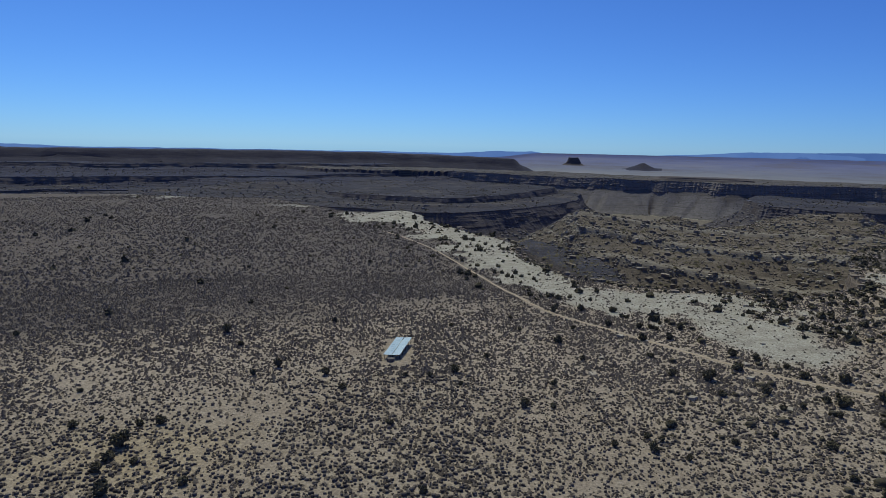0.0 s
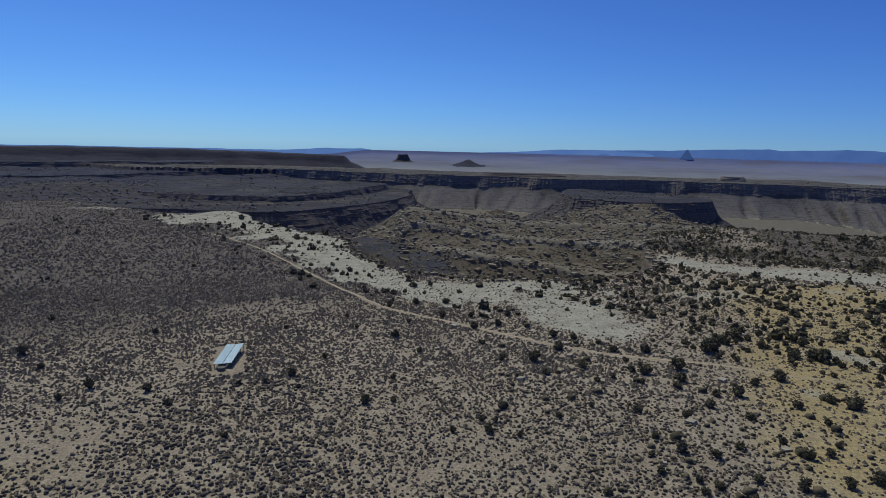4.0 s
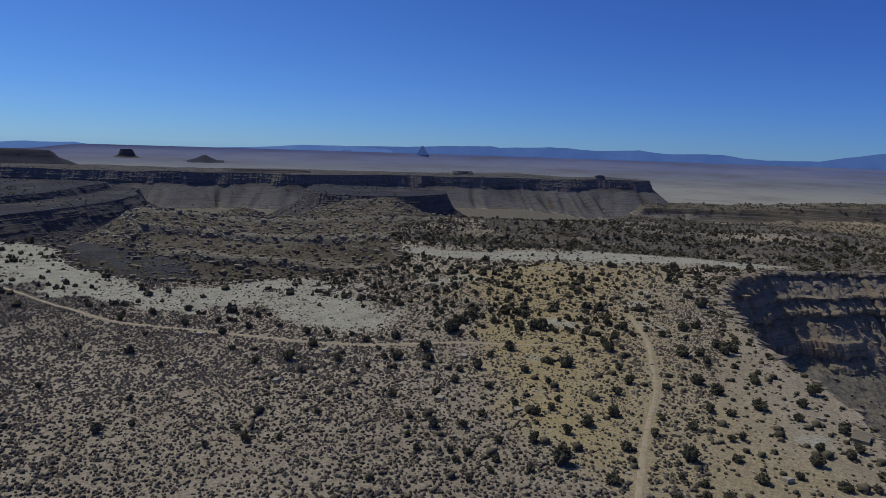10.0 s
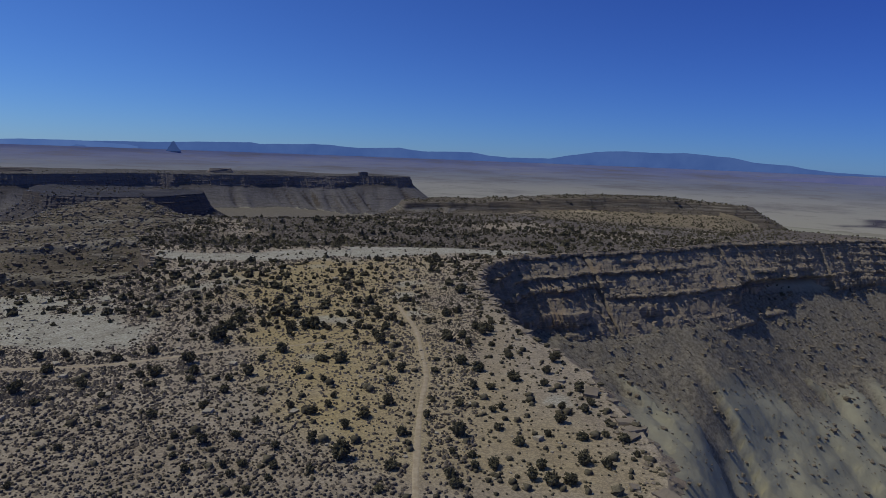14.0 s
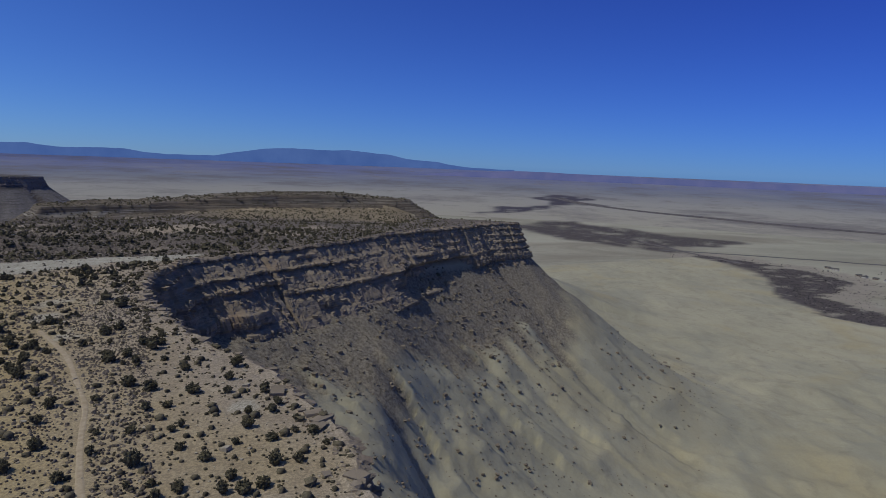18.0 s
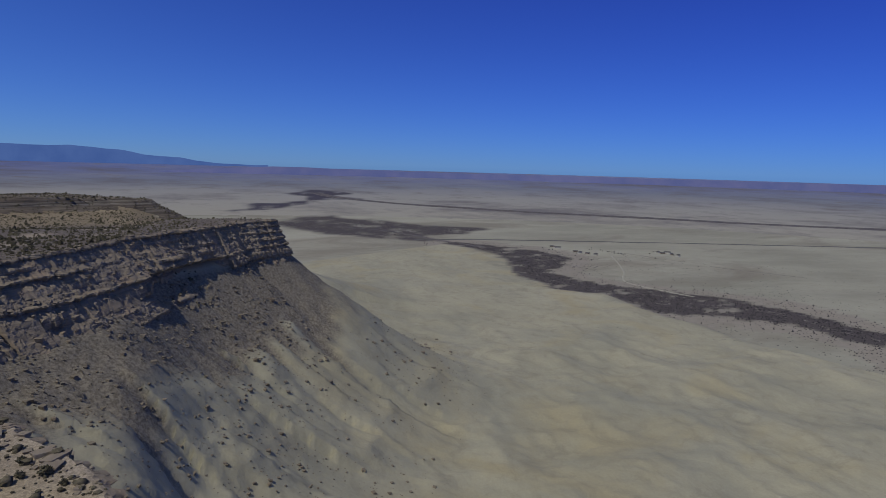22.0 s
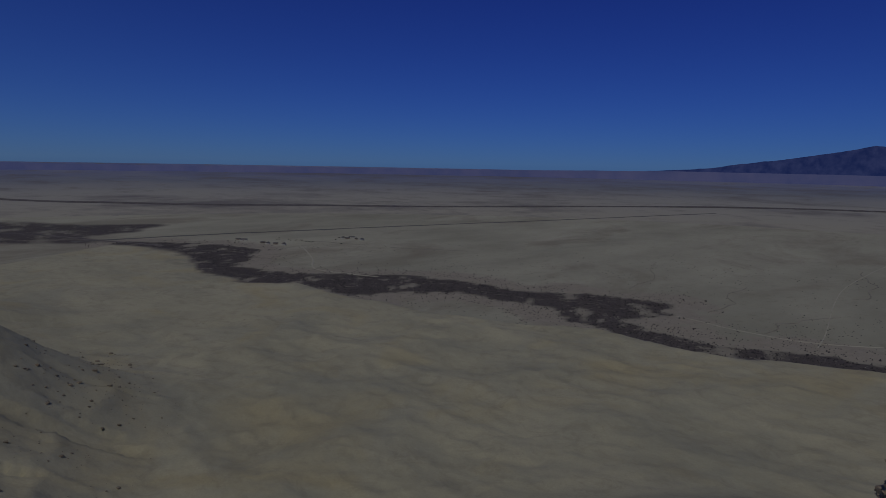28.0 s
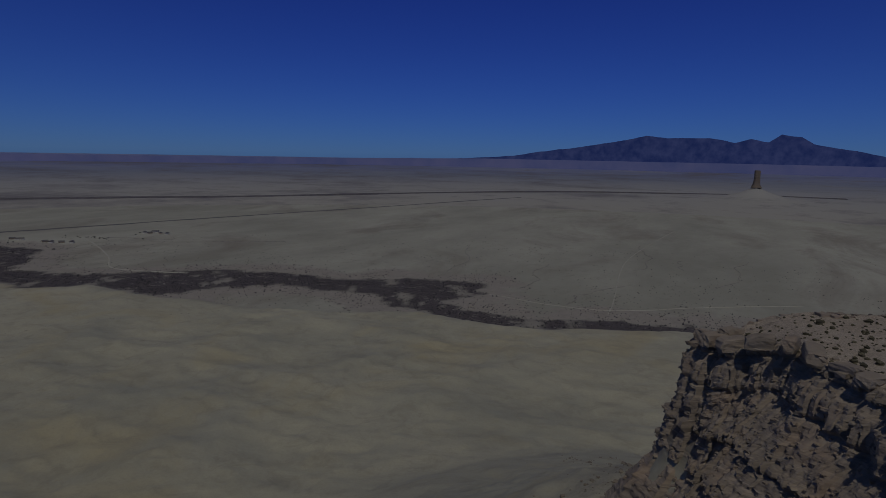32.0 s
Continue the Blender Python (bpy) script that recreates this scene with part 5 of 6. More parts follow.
SLICKROCK_TREES = [(48, 143, 1.4), (62, 143, 1), (65, 133, 1.4), (46, 131, 0.8), (69, 130, 1.1), (62, 124, 1.2), (47, 120, 0.9), (74, 120, 1.1), (54, 118, 1.5), (81, 118, 1.3), (62, 112, 1.1), (53, 110, 0.9), (71, 108, 1), (81, 107, 1.6), (73, 106, 1.4), (78, 101, 1.3), (75, 98, 1), (98, 97, 1.5), (91, 96, 1.2), (38, 96, 0.9), (80, 93, 0.9), (84, 92, 1.4), (33, 92, 0.7), (35, 91, 0.6), (61, 90, 1), (46, 90, 0.8), (75, 89, 1), (27, 89, 0.7), (99, 86, 1.1)]
SAND_TREES = [(91, 85, 1.1), (37, 85, 0.6), (101, 83, 1.6), (79, 83, 1), (58, 80, 0.8), (90, 78, 0.9), (59, 75, 1.2), (54, 75, 0.7), (77, 74, 0.8), (69, 74, 0.9), (63, 72, 0.9), (85, 71, 0.8), (52, 70, 0.8), (77, 69, 1.1), (81, 69, 0.9), (42, 67, 0.7), (56, 67, 0.7), (64, 65, 0.8), (58, 65, 0.8), (55, 64, 0.7), (69, 62, 1.2), (76, 61, 0.9), (81, 61, 1.2), (60, 61, 0.8), (57, 59, 0.7), (53, 59, 0.7), (62, 56, 0.8), (63, 45, 0.8)]
ROAD_TREES = [(149, 84, 1.6), (154, 83, 1.5), (109, 75, 1), (129, 72, 1.7), (142, 71, 1.5), (133, 70, 1.5), (104, 69, 1.5), (97, 67, 1.1), (139, 67, 1.9), (108, 63, 0.9), (88, 61, 1.1), (116, 61, 1.5), (114, 56, 1.5), (94, 55, 0.7), (126, 54, 1.1), (79, 52, 1.1), (87, 52, 0.9), (104, 52, 1.1), (95, 50, 1), (106, 49, 0.9), (113, 47, 1.5), (69, 47, 1.1), (84, 44, 1.5), (96, 44, 0.8), (129, 44, 1.4), (121, 43, 1.3), (78, 42, 0.7), (114, 41, 1)]
RIM_TREES = [(90, 40, 0.9), (79, 39, 0.8), (72, 39, 1), (76, 37, 1), (70, 37, 1), (78, 35, 1.1), (87, 35, 1.1), (105, 34, 1), (115, 34, 1.3), (99, 32, 1.2), (106, 30, 1), (109, 30, 1), (82, 29, 1.1), (78, 29, 1.1), (95, 27, 1.1), (78, 26, 1.2), (98, 24, 0.8), (87, 24, 1.2), (80, 24, 1.2), (98, 21, 1.1), (88, 21, 1), (105, 18, 0.7), (94, 18, 0.7), (142, 67, 1.3), (177, 95, 2), (98, 43, 0.9), (153, 49, 0.8), (103, 25, 0.7)]
KNOWN = FLAT_TREES + SLICKROCK_TREES + SAND_TREES + ROAD_TREES + RIM_TREES
jx, jy, rng = polar_spread(12500, -41, 100, 64, 420, 33, 1.6)
jz, jw, lay = terrain(jx, jy)
jaz = np.degrees(np.arctan2(jx, jy))
band = smooth(jx - 0.12 * jy, 35, 60)
dens = 0.012 + 0.02 * smooth(np.hypot(jx, jy), 180, 330) + (0.62 + 0.33 * smooth(np.hypot(jx, jy), 100, 150)) * band + 0.75 * np.exp(-((polygon_distance(jx, jy, SLICK)) / 16) ** 2) * (jy < 400)
dens = dens * np.clip(0.9 + 1.3 * fbm(jx, jy, 22, 3, 93), 0.15, 2) * (1 - 0.6 * lay["pale"]) * np.where(polygon_distance(jx, jy, SLICK_BAND) < 2, 0.1, 1.0) * np.where(polygon_distance(jx, jy, SLICK_POOL) < 1, 0.12, 1.0)
apart = np.min([np.hypot(jx - kx, jy - ky) for kx, ky, _ in KNOWN], 0)
dens = dens * smooth(apart, 2.2, 14.0) * np.where(np.hypot(jx, jy) < 150, 0.55, 1.0)
ok = clear_of(jx, jy, jw, 1.8) & (rng.uniform(0, 1, len(jx)) < dens) & (road_distance(jx, jy) > 2.4)
jx, jy, jz = jx[ok], jy[ok], jz[ok]
jr = np.clip(0.7 + 0.5 * rng.pareto(2.6, len(jx)), 0.7, 2.0)
order = np.argsort(np.hypot(jx, jy))
near, rest = order[:150], order[150:]
for kx, ky, kr in KNOWN:
    plant_juniper(kx, ky, float(on_ground(kx, ky)[0]), kr * 1.06, jrng.randrange(9), jrng.uniform(0, 360), jrng.uniform(0.85, 1.1))
for i in near:
    plant_juniper(jx[i], jy[i], jz[i], float(jr[i]), jrng.randrange(9), jrng.uniform(0, 360), jrng.uniform(0.85, 1.15))


def light_crown(rng, clumps):
    """A coarser crown for trees farther off."""
    co, f = [], []
    for k in range(clumps):
        d = Vector((rng.gauss(0, 1), rng.gauss(0, 1), rng.gauss(0.4, 0.8))).normalized()
        at = Vector((d.x * 0.75, d.y * 0.75, 0.55 + d.z * 0.6)) * rng.uniform(0.75, 1.1)
        at.z = max(at.z, 0.1)
        u = d.orthogonal().normalized()
        v = d.cross(u)
        s = rng.uniform(0.3, 0.5)
        i = len(co)
        co += [at - u * s - d * s, at + u * s * 0.6 + v * s * 0.8 - d * s * 0.7, at + u * s * 0.6 - v * s * 0.8 - d * s * 0.7, at + d * s * 0.7]
        f += [[i, i + 1, i + 3], [i + 1, i + 2, i + 3], [i + 2, i, i + 3]]
    return np.array([tuple(v) for v in co]), np.array(f)


CROWNS = [joined(dome_shape(veg_rng, 6, 2), light_crown(jrng, 9)) for _ in range(6)]
SMALL_CROWNS = [joined(dome_shape(veg_rng, 5, 1), light_crown(jrng, 3)) for _ in range(6)]
scatter("far_junipers", CROWNS, np.stack([jx[rest], jy[rest], jz[rest] - 0.1], -1), jr[rest], JUNIPER, "dark junipers thinning out over the mesa", "junipers", squash=rng.uniform(0.9, 1.25, len(rest)), seed=11)

# dots of juniper over the ledges, the plateau and the canyon benches
x, y, rng = polar_spread(34000, -38, 97, 230, 1000, 34, 1.2)
z, w, lay = terrain(x, y)
dd = LAST["rim"]
dens = np.where(w == 1, 1.5 * smooth(np.hypot(x, y), 270, 330) * smooth(x, 120, 200) * (dd < -4) + 0.05 * (dd < -4), 0.0) + np.where((w == 2) | (w == 9), 1.1, 0) + np.where((w == 4) | (w == 5), 0.35, 0) + np.where(w == 3, 3.0, 0)
dens = dens * np.clip(0.75 + 1.1 * fbm(x, y, 35, 3, 94), 0.1, 1.6) * (1 - lay["pale"]) * (1 - lay["talus"])
keep = rng.uniform(0, 1, len(x)) < dens
x, y, z = x[keep], y[keep], z[keep]
size = np.clip(0.7 + 0.5 * rng.pareto(3.0, len(x)), 0.7, 2.3)
scatter("ledge_junipers", SMALL_CROWNS, np.stack([x, y, z - 0.1], -1), size, JUNIPER, "small dark junipers dotting brown ledges", "junipers", squash=rng.uniform(0.7, 1.0, len(x)), seed=12)

x, y, rng = polar_spread(30000, 6, 56, 250, 740, 37, 1.4)
z, w, lay = terrain(x, y)
dens = np.where((w == 2) | (w == 3), 0.85, np.where((w == 1) & (np.hypot(x, y) > 300), 0.5, 0.0)) * (1 - 0.7 * lay["pale"])
keep = rng.uniform(0, 1, len(x)) < dens * np.clip(0.75 + 0.9 * fbm(x, y, 28, 3, 99), 0.1, 1.4)
x, y, z = x[keep], y[keep], z[keep]
scatter("knob_brush", LOW_SAGE, np.stack([x, y, z - 0.1], -1), np.clip(0.4 + 0.3 * rng.pareto(2.6, len(x)), 0.4, 1.6), JUNIPER, "low dark brush between the knob's rocks", "brush", squash=rng.uniform(0.7, 1.1, len(x)), seed=22, soft=True)

DOTS = [light_crown(jrng, 4) for _ in range(6)]
x, y, rng = polar_spread(9000, 54, 90, 400, 900, 38, 1.4)
z, w, lay = terrain(x, y)
dens = np.where(w == 9, 0.9, np.where(w == 1, 0.5 * (1 - 0.8 * smooth(np.hypot(x, y), 560, 640) * smooth(np.degrees(np.arctan2(x, y)), 64, 72)), 0.0))
keep = rng.uniform(0, 1, len(x)) < dens * np.clip(0.8 + 1.0 * fbm(x, y, 40, 3, 101), 0.1, 1.4)
x, y, z = x[keep], y[keep], z[keep]
scatter("plateau_junipers", SMALL_CROWNS, np.stack([x, y, z - 0.1], -1), np.clip(0.8 + 0.5 * rng.pareto(3.0, len(x)), 0.8, 2.4), JUNIPER, "dark junipers dotting the low far plateau", "junipers", squash=rng.uniform(0.7, 1.0, len(x)), seed=23)

x, y, rng = polar_spread(30000, -41, 57, 850, 2300, 36, 1.2)
z, w, lay = terrain(x, y)
dens = np.where((w == 4) | (w == 5) | (w == 11), 0.9, 0) + np.where((w == 6) | (w == 7) | (w > 11), 0.75, 0)
keep = rng.uniform(0, 1, len(x)) < dens * np.clip(0.7 + 1.2 * fbm(x, y, 70, 3, 97), 0.05, 1.4)
x, y, z = x[keep], y[keep], z[keep]
scatter("bench_junipers", DOTS, np.stack([x, y, z - 0.2], -1), rng.uniform(1.0, 2.3, len(x)), JUNIPER, "dark juniper scrub on the distant benches", "junipers", squash=rng.uniform(0.5, 0.9, len(x)), seed=16)


# pale slabs edging the ledges of the benches and the prow
x, y, rng = polar_spread(64000, -42, 57, 850, 2250, 39, 1.1)
z, w, lay = terrain(x, y)
r = np.hypot(x, y)
ahead = terrain(x * (1 + 4 / r), y * (1 + 4 / r))[0]
keep = np.isin(w, (4, 5, 7, 11, 12, 13)) & (ahead - z > 0.6) & (ahead - z < 8) & (rng.uniform(0, 1, len(x)) < 0.75)
x, y, z, r = x[keep], y[keep], ahead[keep], r[keep]
scatter("bench_slabs", CHIPS, np.stack([x * (1 + 4 / r), y * (1 + 4 / r), z + 0.3], -1), rng.uniform(0.9, 2.6, len(x)), plain_color("grey_ledge_stone", (0.15, 0.14, 0.145), (0.3, 0.28, 0.27), 6), "pale grey slabs edging the distant ledges", "slabs", squash=rng.uniform(0.4, 0.8, len(x)), seed=24)

# ---- the water shed on the sage flat ----
def water_shed():
    """Two long strips of ribbed metal roofing on low posts, a gutter gap between them."""
    root = tagged(new("rain_catcher"), "two pale blue metal roof strips on low posts", "rain catcher")
    a, b = Vector((-10.5, 126.4)), Vector((-8.5, 137.0))
    along = (b - a).normalized()
    side = Vector((1.0, -0.02))
    metal = plain_color("galvanised_sheet", (0.3, 0.44, 0.56), (0.38, 0.52, 0.63), 1.2, 0.55, 0.1, 0.35)
    wood = plain_color("shed_post", (0.12, 0.095, 0.07), (0.2, 0.16, 0.12), 0.3)
    size = (b - a).length
    for strip, (c0, c1) in enumerate(((-1.75, -0.06), (0.06, 1.75))):
        sheets = 9
        for k in range(sheets):
            l0, l1 = size * k / sheets, size * (k + 1) / sheets - 0.02
            n = 12
            co, f = [], []
            for i in range(n + 1):
                l = l0 + (l1 - l0) * i / n
                for c in (c0, c1):
                    p = a + along * l + side * c
                    z = 0.75 + 0.05 * l + abs(c) * 0.05 + (0.022 if i % 3 == 0 else 0)
                    co.append((p.x, p.y, z))
                if i:
                    j = 2 * i
                    f.append((j - 2, j - 1, j + 1, j))
            me = mesh_from("roof_sheet", np.array(co), np.array(f), False)
            ob = part("roof_sheet", me, metal, root)
            solid = ob.modifiers.new("thick", "SOLIDIFY")
            solid.thickness = 0.012
        for k in range(5):
            for c in (c0 + 0.12, c1 - 0.12):
                l = size * (0.03 + 0.235 * k)
                p = a + along * l + side * c
                top = 0.73 + 0.05 * l + abs(c) * 0.05
                g = float(on_ground(p.x, p.y)[0])
                bm = bmesh.new()
                bmesh.ops.create_cone(bm, cap_ends=True, segments=8, radius1=0.07, radius2=0.06, depth=top - g + 0.2)
                bmesh.ops.translate(bm, vec=(p.x, p.y, (top + g - 0.2) / 2), verts=bm.verts)
                part("post", bm, wood, root)
        for c in (c0 + 0.12, c1 - 0.12):
            bm = bmesh.new()
            m = bmesh.ops.create_cube(bm, size=1.0)
            bmesh.ops.scale(bm, vec=(0.09, size, 0.12), verts=bm.verts)
            mid = a + along * size / 2 + side * c
            tilt = Matrix.Rotation(-math.atan2(along.x, along.y), 4, "Z") @ Matrix.Rotation(math.atan(0.05), 4, "X")
            bmesh.ops.transform(bm, matrix=Matrix.Translation((mid.x, mid.y, 0.66 + 0.025 * size + abs(c) * 0.05)) @ tilt, verts=bm.verts)
            part("rail", bm, wood, root)
    p = a - along * 0.9
    bm = bmesh.new()
    bmesh.ops.create_cone(bm, cap_ends=True, segments=20, radius1=0.75, radius2=0.75, depth=0.7)
    bmesh.ops.translate(bm, vec=(p.x, p.y, float(on_ground(p.x, p.y)[0]) + 0.3), verts=bm.verts)
    thing("water_trough", bm, plain_color("dull_tank", (0.1, 0.09, 0.085), (0.16, 0.145, 0.13), 0.5, 0.6), "dark round water trough beside the roof strips", "trough")
    return root


water_shed()

# ---- the river and the far plain ----
def far_point(bearing, distance):
    x, y = polar((bearing, distance))[0]
    return x, y, float(on_ground(x, y)[0])


x, y, rng = polar_spread(95000, 110, 205, 660, 1620, 41, 1.6)
rd = polygon_distance(x, y, RIVER)
wob = 17 * fbm(x, y, 45, 4, 47) + 12 * fbm(x, y, 14, 3, 46)
hills = polygon_distance(x, y, HILLS)
core = (-rd + wob > -6) & (fbm(x + 0.5 * y, y * 0.6, 24, 4, 44) > -0.4)
fringe = (-rd + 2.2 * wob > -70) & (hills > 2) & (rng.uniform(0, 1, len(x)) < 0.12 * np.clip(1 + 2 * fbm(x, y, 60, 3, 50), 0, 2))
keep = ((core & (rng.uniform(0, 1, len(x)) < 0.75)) | fringe) & (hills > 1)
x, y = x[keep], y[keep]
z = on_ground(x, y)
size = rng.uniform(0.5, 1.2, len(x)) * np.where(rng.uniform(0, 1, len(x)) < 0.06, 1.7, 1)
scatter("river_thicket", SMALL_CROWNS, np.stack([x, y, z - 0.2], -1), size, THICKET, "dark leafless thicket along the river bottom", "thicket", squash=rng.uniform(0.7, 1.3, len(x)), seed=13)

x, y, rng = polar_spread(60000, 112, 204, 700, 1500, 44, 1.6)
hills = polygon_distance(x, y, HILLS)
rd = polygon_distance(x, y, RIVER)
dens = np.exp(-np.clip(rd, 0, None) / 110) * np.clip(0.3 + 2.2 * fbm(x, y, 55, 4, 62), 0, 1) + 0.1 * np.clip(fbm(x * 0.6, y, 90, 4, 63) * 3, 0, 1)
keep = (hills > 1) & (rng.uniform(0, 1, len(x)) < 0.55 * dens)
x, y = x[keep], y[keep]
scatter("flat_scrub", LOW_SAGE, np.stack([x, y, on_ground(x, y) - 0.1], -1), rng.uniform(0.45, 1.3, len(x)), THICKET, "grey-brown scrub speckling the river flats", "scrub", squash=rng.uniform(0.6, 1.0, len(x)), seed=18)

x, y, rng = polar_spread(26000, 92, 118, 1400, 3450, 42, 1.2)
inside = np.full(len(x), -1.0)
for poly in FAR_DARK:
    inside = np.maximum(inside, -polygon_distance(x, y, poly) + 45 * fbm(x * 0.6, y, 120, 4, 49))
keep = (inside > 5) & (rng.uniform(0, 1, len(x)) < 0.8)
x, y = x[keep], y[keep]
scatter("far_thicket", SMALL_CROWNS, np.stack([x, y, on_ground(x, y) - 0.3], -1), rng.uniform(0.7, 1.6, len(x)), THICKET, "dark thicket where the river leaves the plain", "thicket", squash=rng.uniform(0.5, 0.9, len(x)), seed=14)

ASPHALT = plain_color("far_road", (0.1, 0.098, 0.1), (0.15, 0.143, 0.14), 20)
WASH = plain_color("dark_wash", (0.075, 0.068, 0.075), (0.17, 0.155, 0.15), 22)
DRY_WASH = plain_color("dry_wash_silt", (0.17, 0.158, 0.14), (0.3, 0.28, 0.245), 9)
PALE = plain_color("pale_silt", (0.33, 0.32, 0.265), (0.42, 0.4, 0.335), 15)
lay_track("highway", polar((109, 1640), (114, 1665), (120, 1707), (127.2, 1766), (137.6, 1920), (147.7, 2146), (158.1, 2526), (164, 2800)), 17, ASPHALT, "thin dark highway crossing the plain", "road", 0.9, 12)
lay_track("wash", polar((100, 3500), (102, 3222), (107.8, 2930), (112.7, 2846), (117.5, 2731), (124, 2690), (132, 2680), (137.6, 2660), (152.3, 2888), (167, 3215), (180, 3330), (190, 3380)), 75, WASH, "dark brushy wash running across the plain", "wash", 1.6, 14)
lay_track("wash", polar((102, 1940), (107, 1830), (111, 1640), (116, 1500)), 16, WASH, "dark side channel of the river", "wash", 0.8, 8)
lay_track("dirt_road", polar((126.7, 1540), (127.5, 1400), (128.4, 1240), (128.1, 1158), (128.9, 1108), (134.4, 1045)), 4.5, PALE, "pale dirt road winding down to the river", "road", 0.7, 6)
lay_track("dirt_road", polar((172.3, 783), (172.8, 865), (173.0, 1054), (173.6, 1238), (175.8, 1517), (177.5, 1784)), 1.9, PALE, "pale dirt road beyond the river", "road", 0.5, 6)
lay_track("dirt_road", polar((161.4, 858), (166.6, 812), (172.0, 796), (180.2, 873), (188, 960)), 1.8, PALE, "faint pale lane along the river flat", "road", 0.5, 6)
for line, wide in (([(174.8, 1436), (175.2, 1315), (175.7, 1240), (175.0, 1139), (174.4, 1110)], 3.4), ([(178.3, 1260), (178.0, 1210), (178.4, 1178), (178.0, 1139)], 3.0),
                   ([(168.7, 816), (169.3, 881), (171.0, 907), (174.2, 989)], 3.2), ([(164.0, 905), (166.0, 985), (165.4, 1060), (167.2, 1150)], 2.4),
                   ([(181.5, 1010), (183.0, 1120), (182.2, 1230), (184.0, 1340)], 2.6), ([(157, 1020), (159.5, 1120), (158.6, 1250), (160.2, 1370)], 2.4),
                   ([(135.0, 1415), (138.4, 1392), (144.4, 1364)], 9.0), ([(128.1, 1527), (130.8, 1489), (133.8, 1444)], 6.0)):
    bends = []
    for k, (b0, r0) in enumerate(line[:-1]):
        b1, r1 = line[k + 1]
        for j in range(4):
            u = j / 4
            bends.append((b0 + (b1 - b0) * u + 0.35 * math.sin(7.3 * (k * 4 + j) + r0), r0 + (r1 - r0) * u))
    lay_track("dry_wash", polar(*bends), wide * 0.6, DRY_WASH, "narrow dark dry wash in the flat", "wash", 0.5, 3)


# far houses
WHITE = plain_color("house_wall", (0.5, 0.48, 0.44), (0.6, 0.57, 0.52), 3)
TAN = plain_color("house_wall_tan", (0.3, 0.25, 0.2), (0.38, 0.32, 0.26), 3)
ROOF = plain_color("house_roof", (0.1, 0.095, 0.095), (0.16, 0.15, 0.145), 2)
GLASS = Shader("window_glass", 0.1, 0.5).done((0.03, 0.035, 0.045))
DOOR = plain_color("house_door", (0.15, 0.1, 0.07), (0.2, 0.14, 0.1), 1)


def box_mesh(w, d, h, at=(0, 0, 0), bevel=0.0):
    bm = bmesh.new()
    bmesh.ops.create_cube(bm, size=1.0)
    bmesh.ops.scale(bm, vec=(w, d, h), verts=bm.verts)
    bmesh.ops.translate(bm, vec=(at[0], at[1], at[2] + h / 2), verts=bm.verts)
    if bevel:
        bmesh.ops.bevel(bm, geom=bm.edges[:], offset=bevel, segments=1, affect="EDGES")
    return bm


def house(w, d, h, wall):
    root = tagged(new("house"), "small low ranch house far out on the plain", "house", "houses on the plain")
    part("wall", box_mesh(w, d, h), wall, root)
    bm = bmesh.new()
    o = 0.5
    pts = [(-w / 2 - o, -d / 2 - o, h), (w / 2 + o, -d / 2 - o, h), (w / 2 + o, d / 2 + o, h), (-w / 2 - o, d / 2 + o, h), (-w / 2 - o, 0, h + d * 0.28), (w / 2 + o, 0, h + d * 0.28)]
    vs = [bm.verts.new(p) for p in pts]
    for f in ((0, 1, 5, 4), (2, 3, 4, 5), (0, 4, 3), (1, 2, 5), (3, 2, 1, 0)):
        bm.faces.new([vs[i] for i in f])
    part("roof", bm, ROOF, root)
    part("door", box_mesh(1.0, 0.08, 2.0, (0, -d / 2 - 0.03, 0)), DOOR, root)
    for k in (-0.32, 0.3):
        part("window", box_mesh(1.4, 0.08, 1.1, (w * k, -d / 2 - 0.03, 1.0)), GLASS, root)
    return root


hrng = random.Random(6)
first = house(14, 8, 2.9, WHITE)
second = house(10, 7, 2.7, TAN)
spots = [(131.0, 1585), (131.4, 1572), (131.8, 1590), (132.2, 1562), (132.7, 1551), (121.8, 1580), (122.3, 1560), (123.9, 1505), (124.3, 1490), (125.0, 1480), (125.7, 1470)]
for k, (b, r) in enumerate(spots):
    hx, hy, hz = far_point(b, r)
    m = pose(hx, hy, hz - 0.05, 0, 0, hrng.choice((-140, -110, -50)) + hrng.uniform(-8, 8))
    src = (first, second)[k % 2]
    if k < 2:
        src.matrix_world = m
    else:
        copy_thing(src, m)

# cottonwoods about the houses
x, y, rng = polar_spread(500, 120.5, 133.5, 1440, 1620, 43)
keep = fbm(x, y, 40, 2, 52) > 0.5
x, y = x[keep], y[keep]
scatter("farm_trees", CROWNS, np.stack([x, y, on_ground(x, y) - 0.2], -1), rng.uniform(1.0, 2.2, len(x)), THICKET, "dark scattered trees about the far houses", "trees", seed=15)


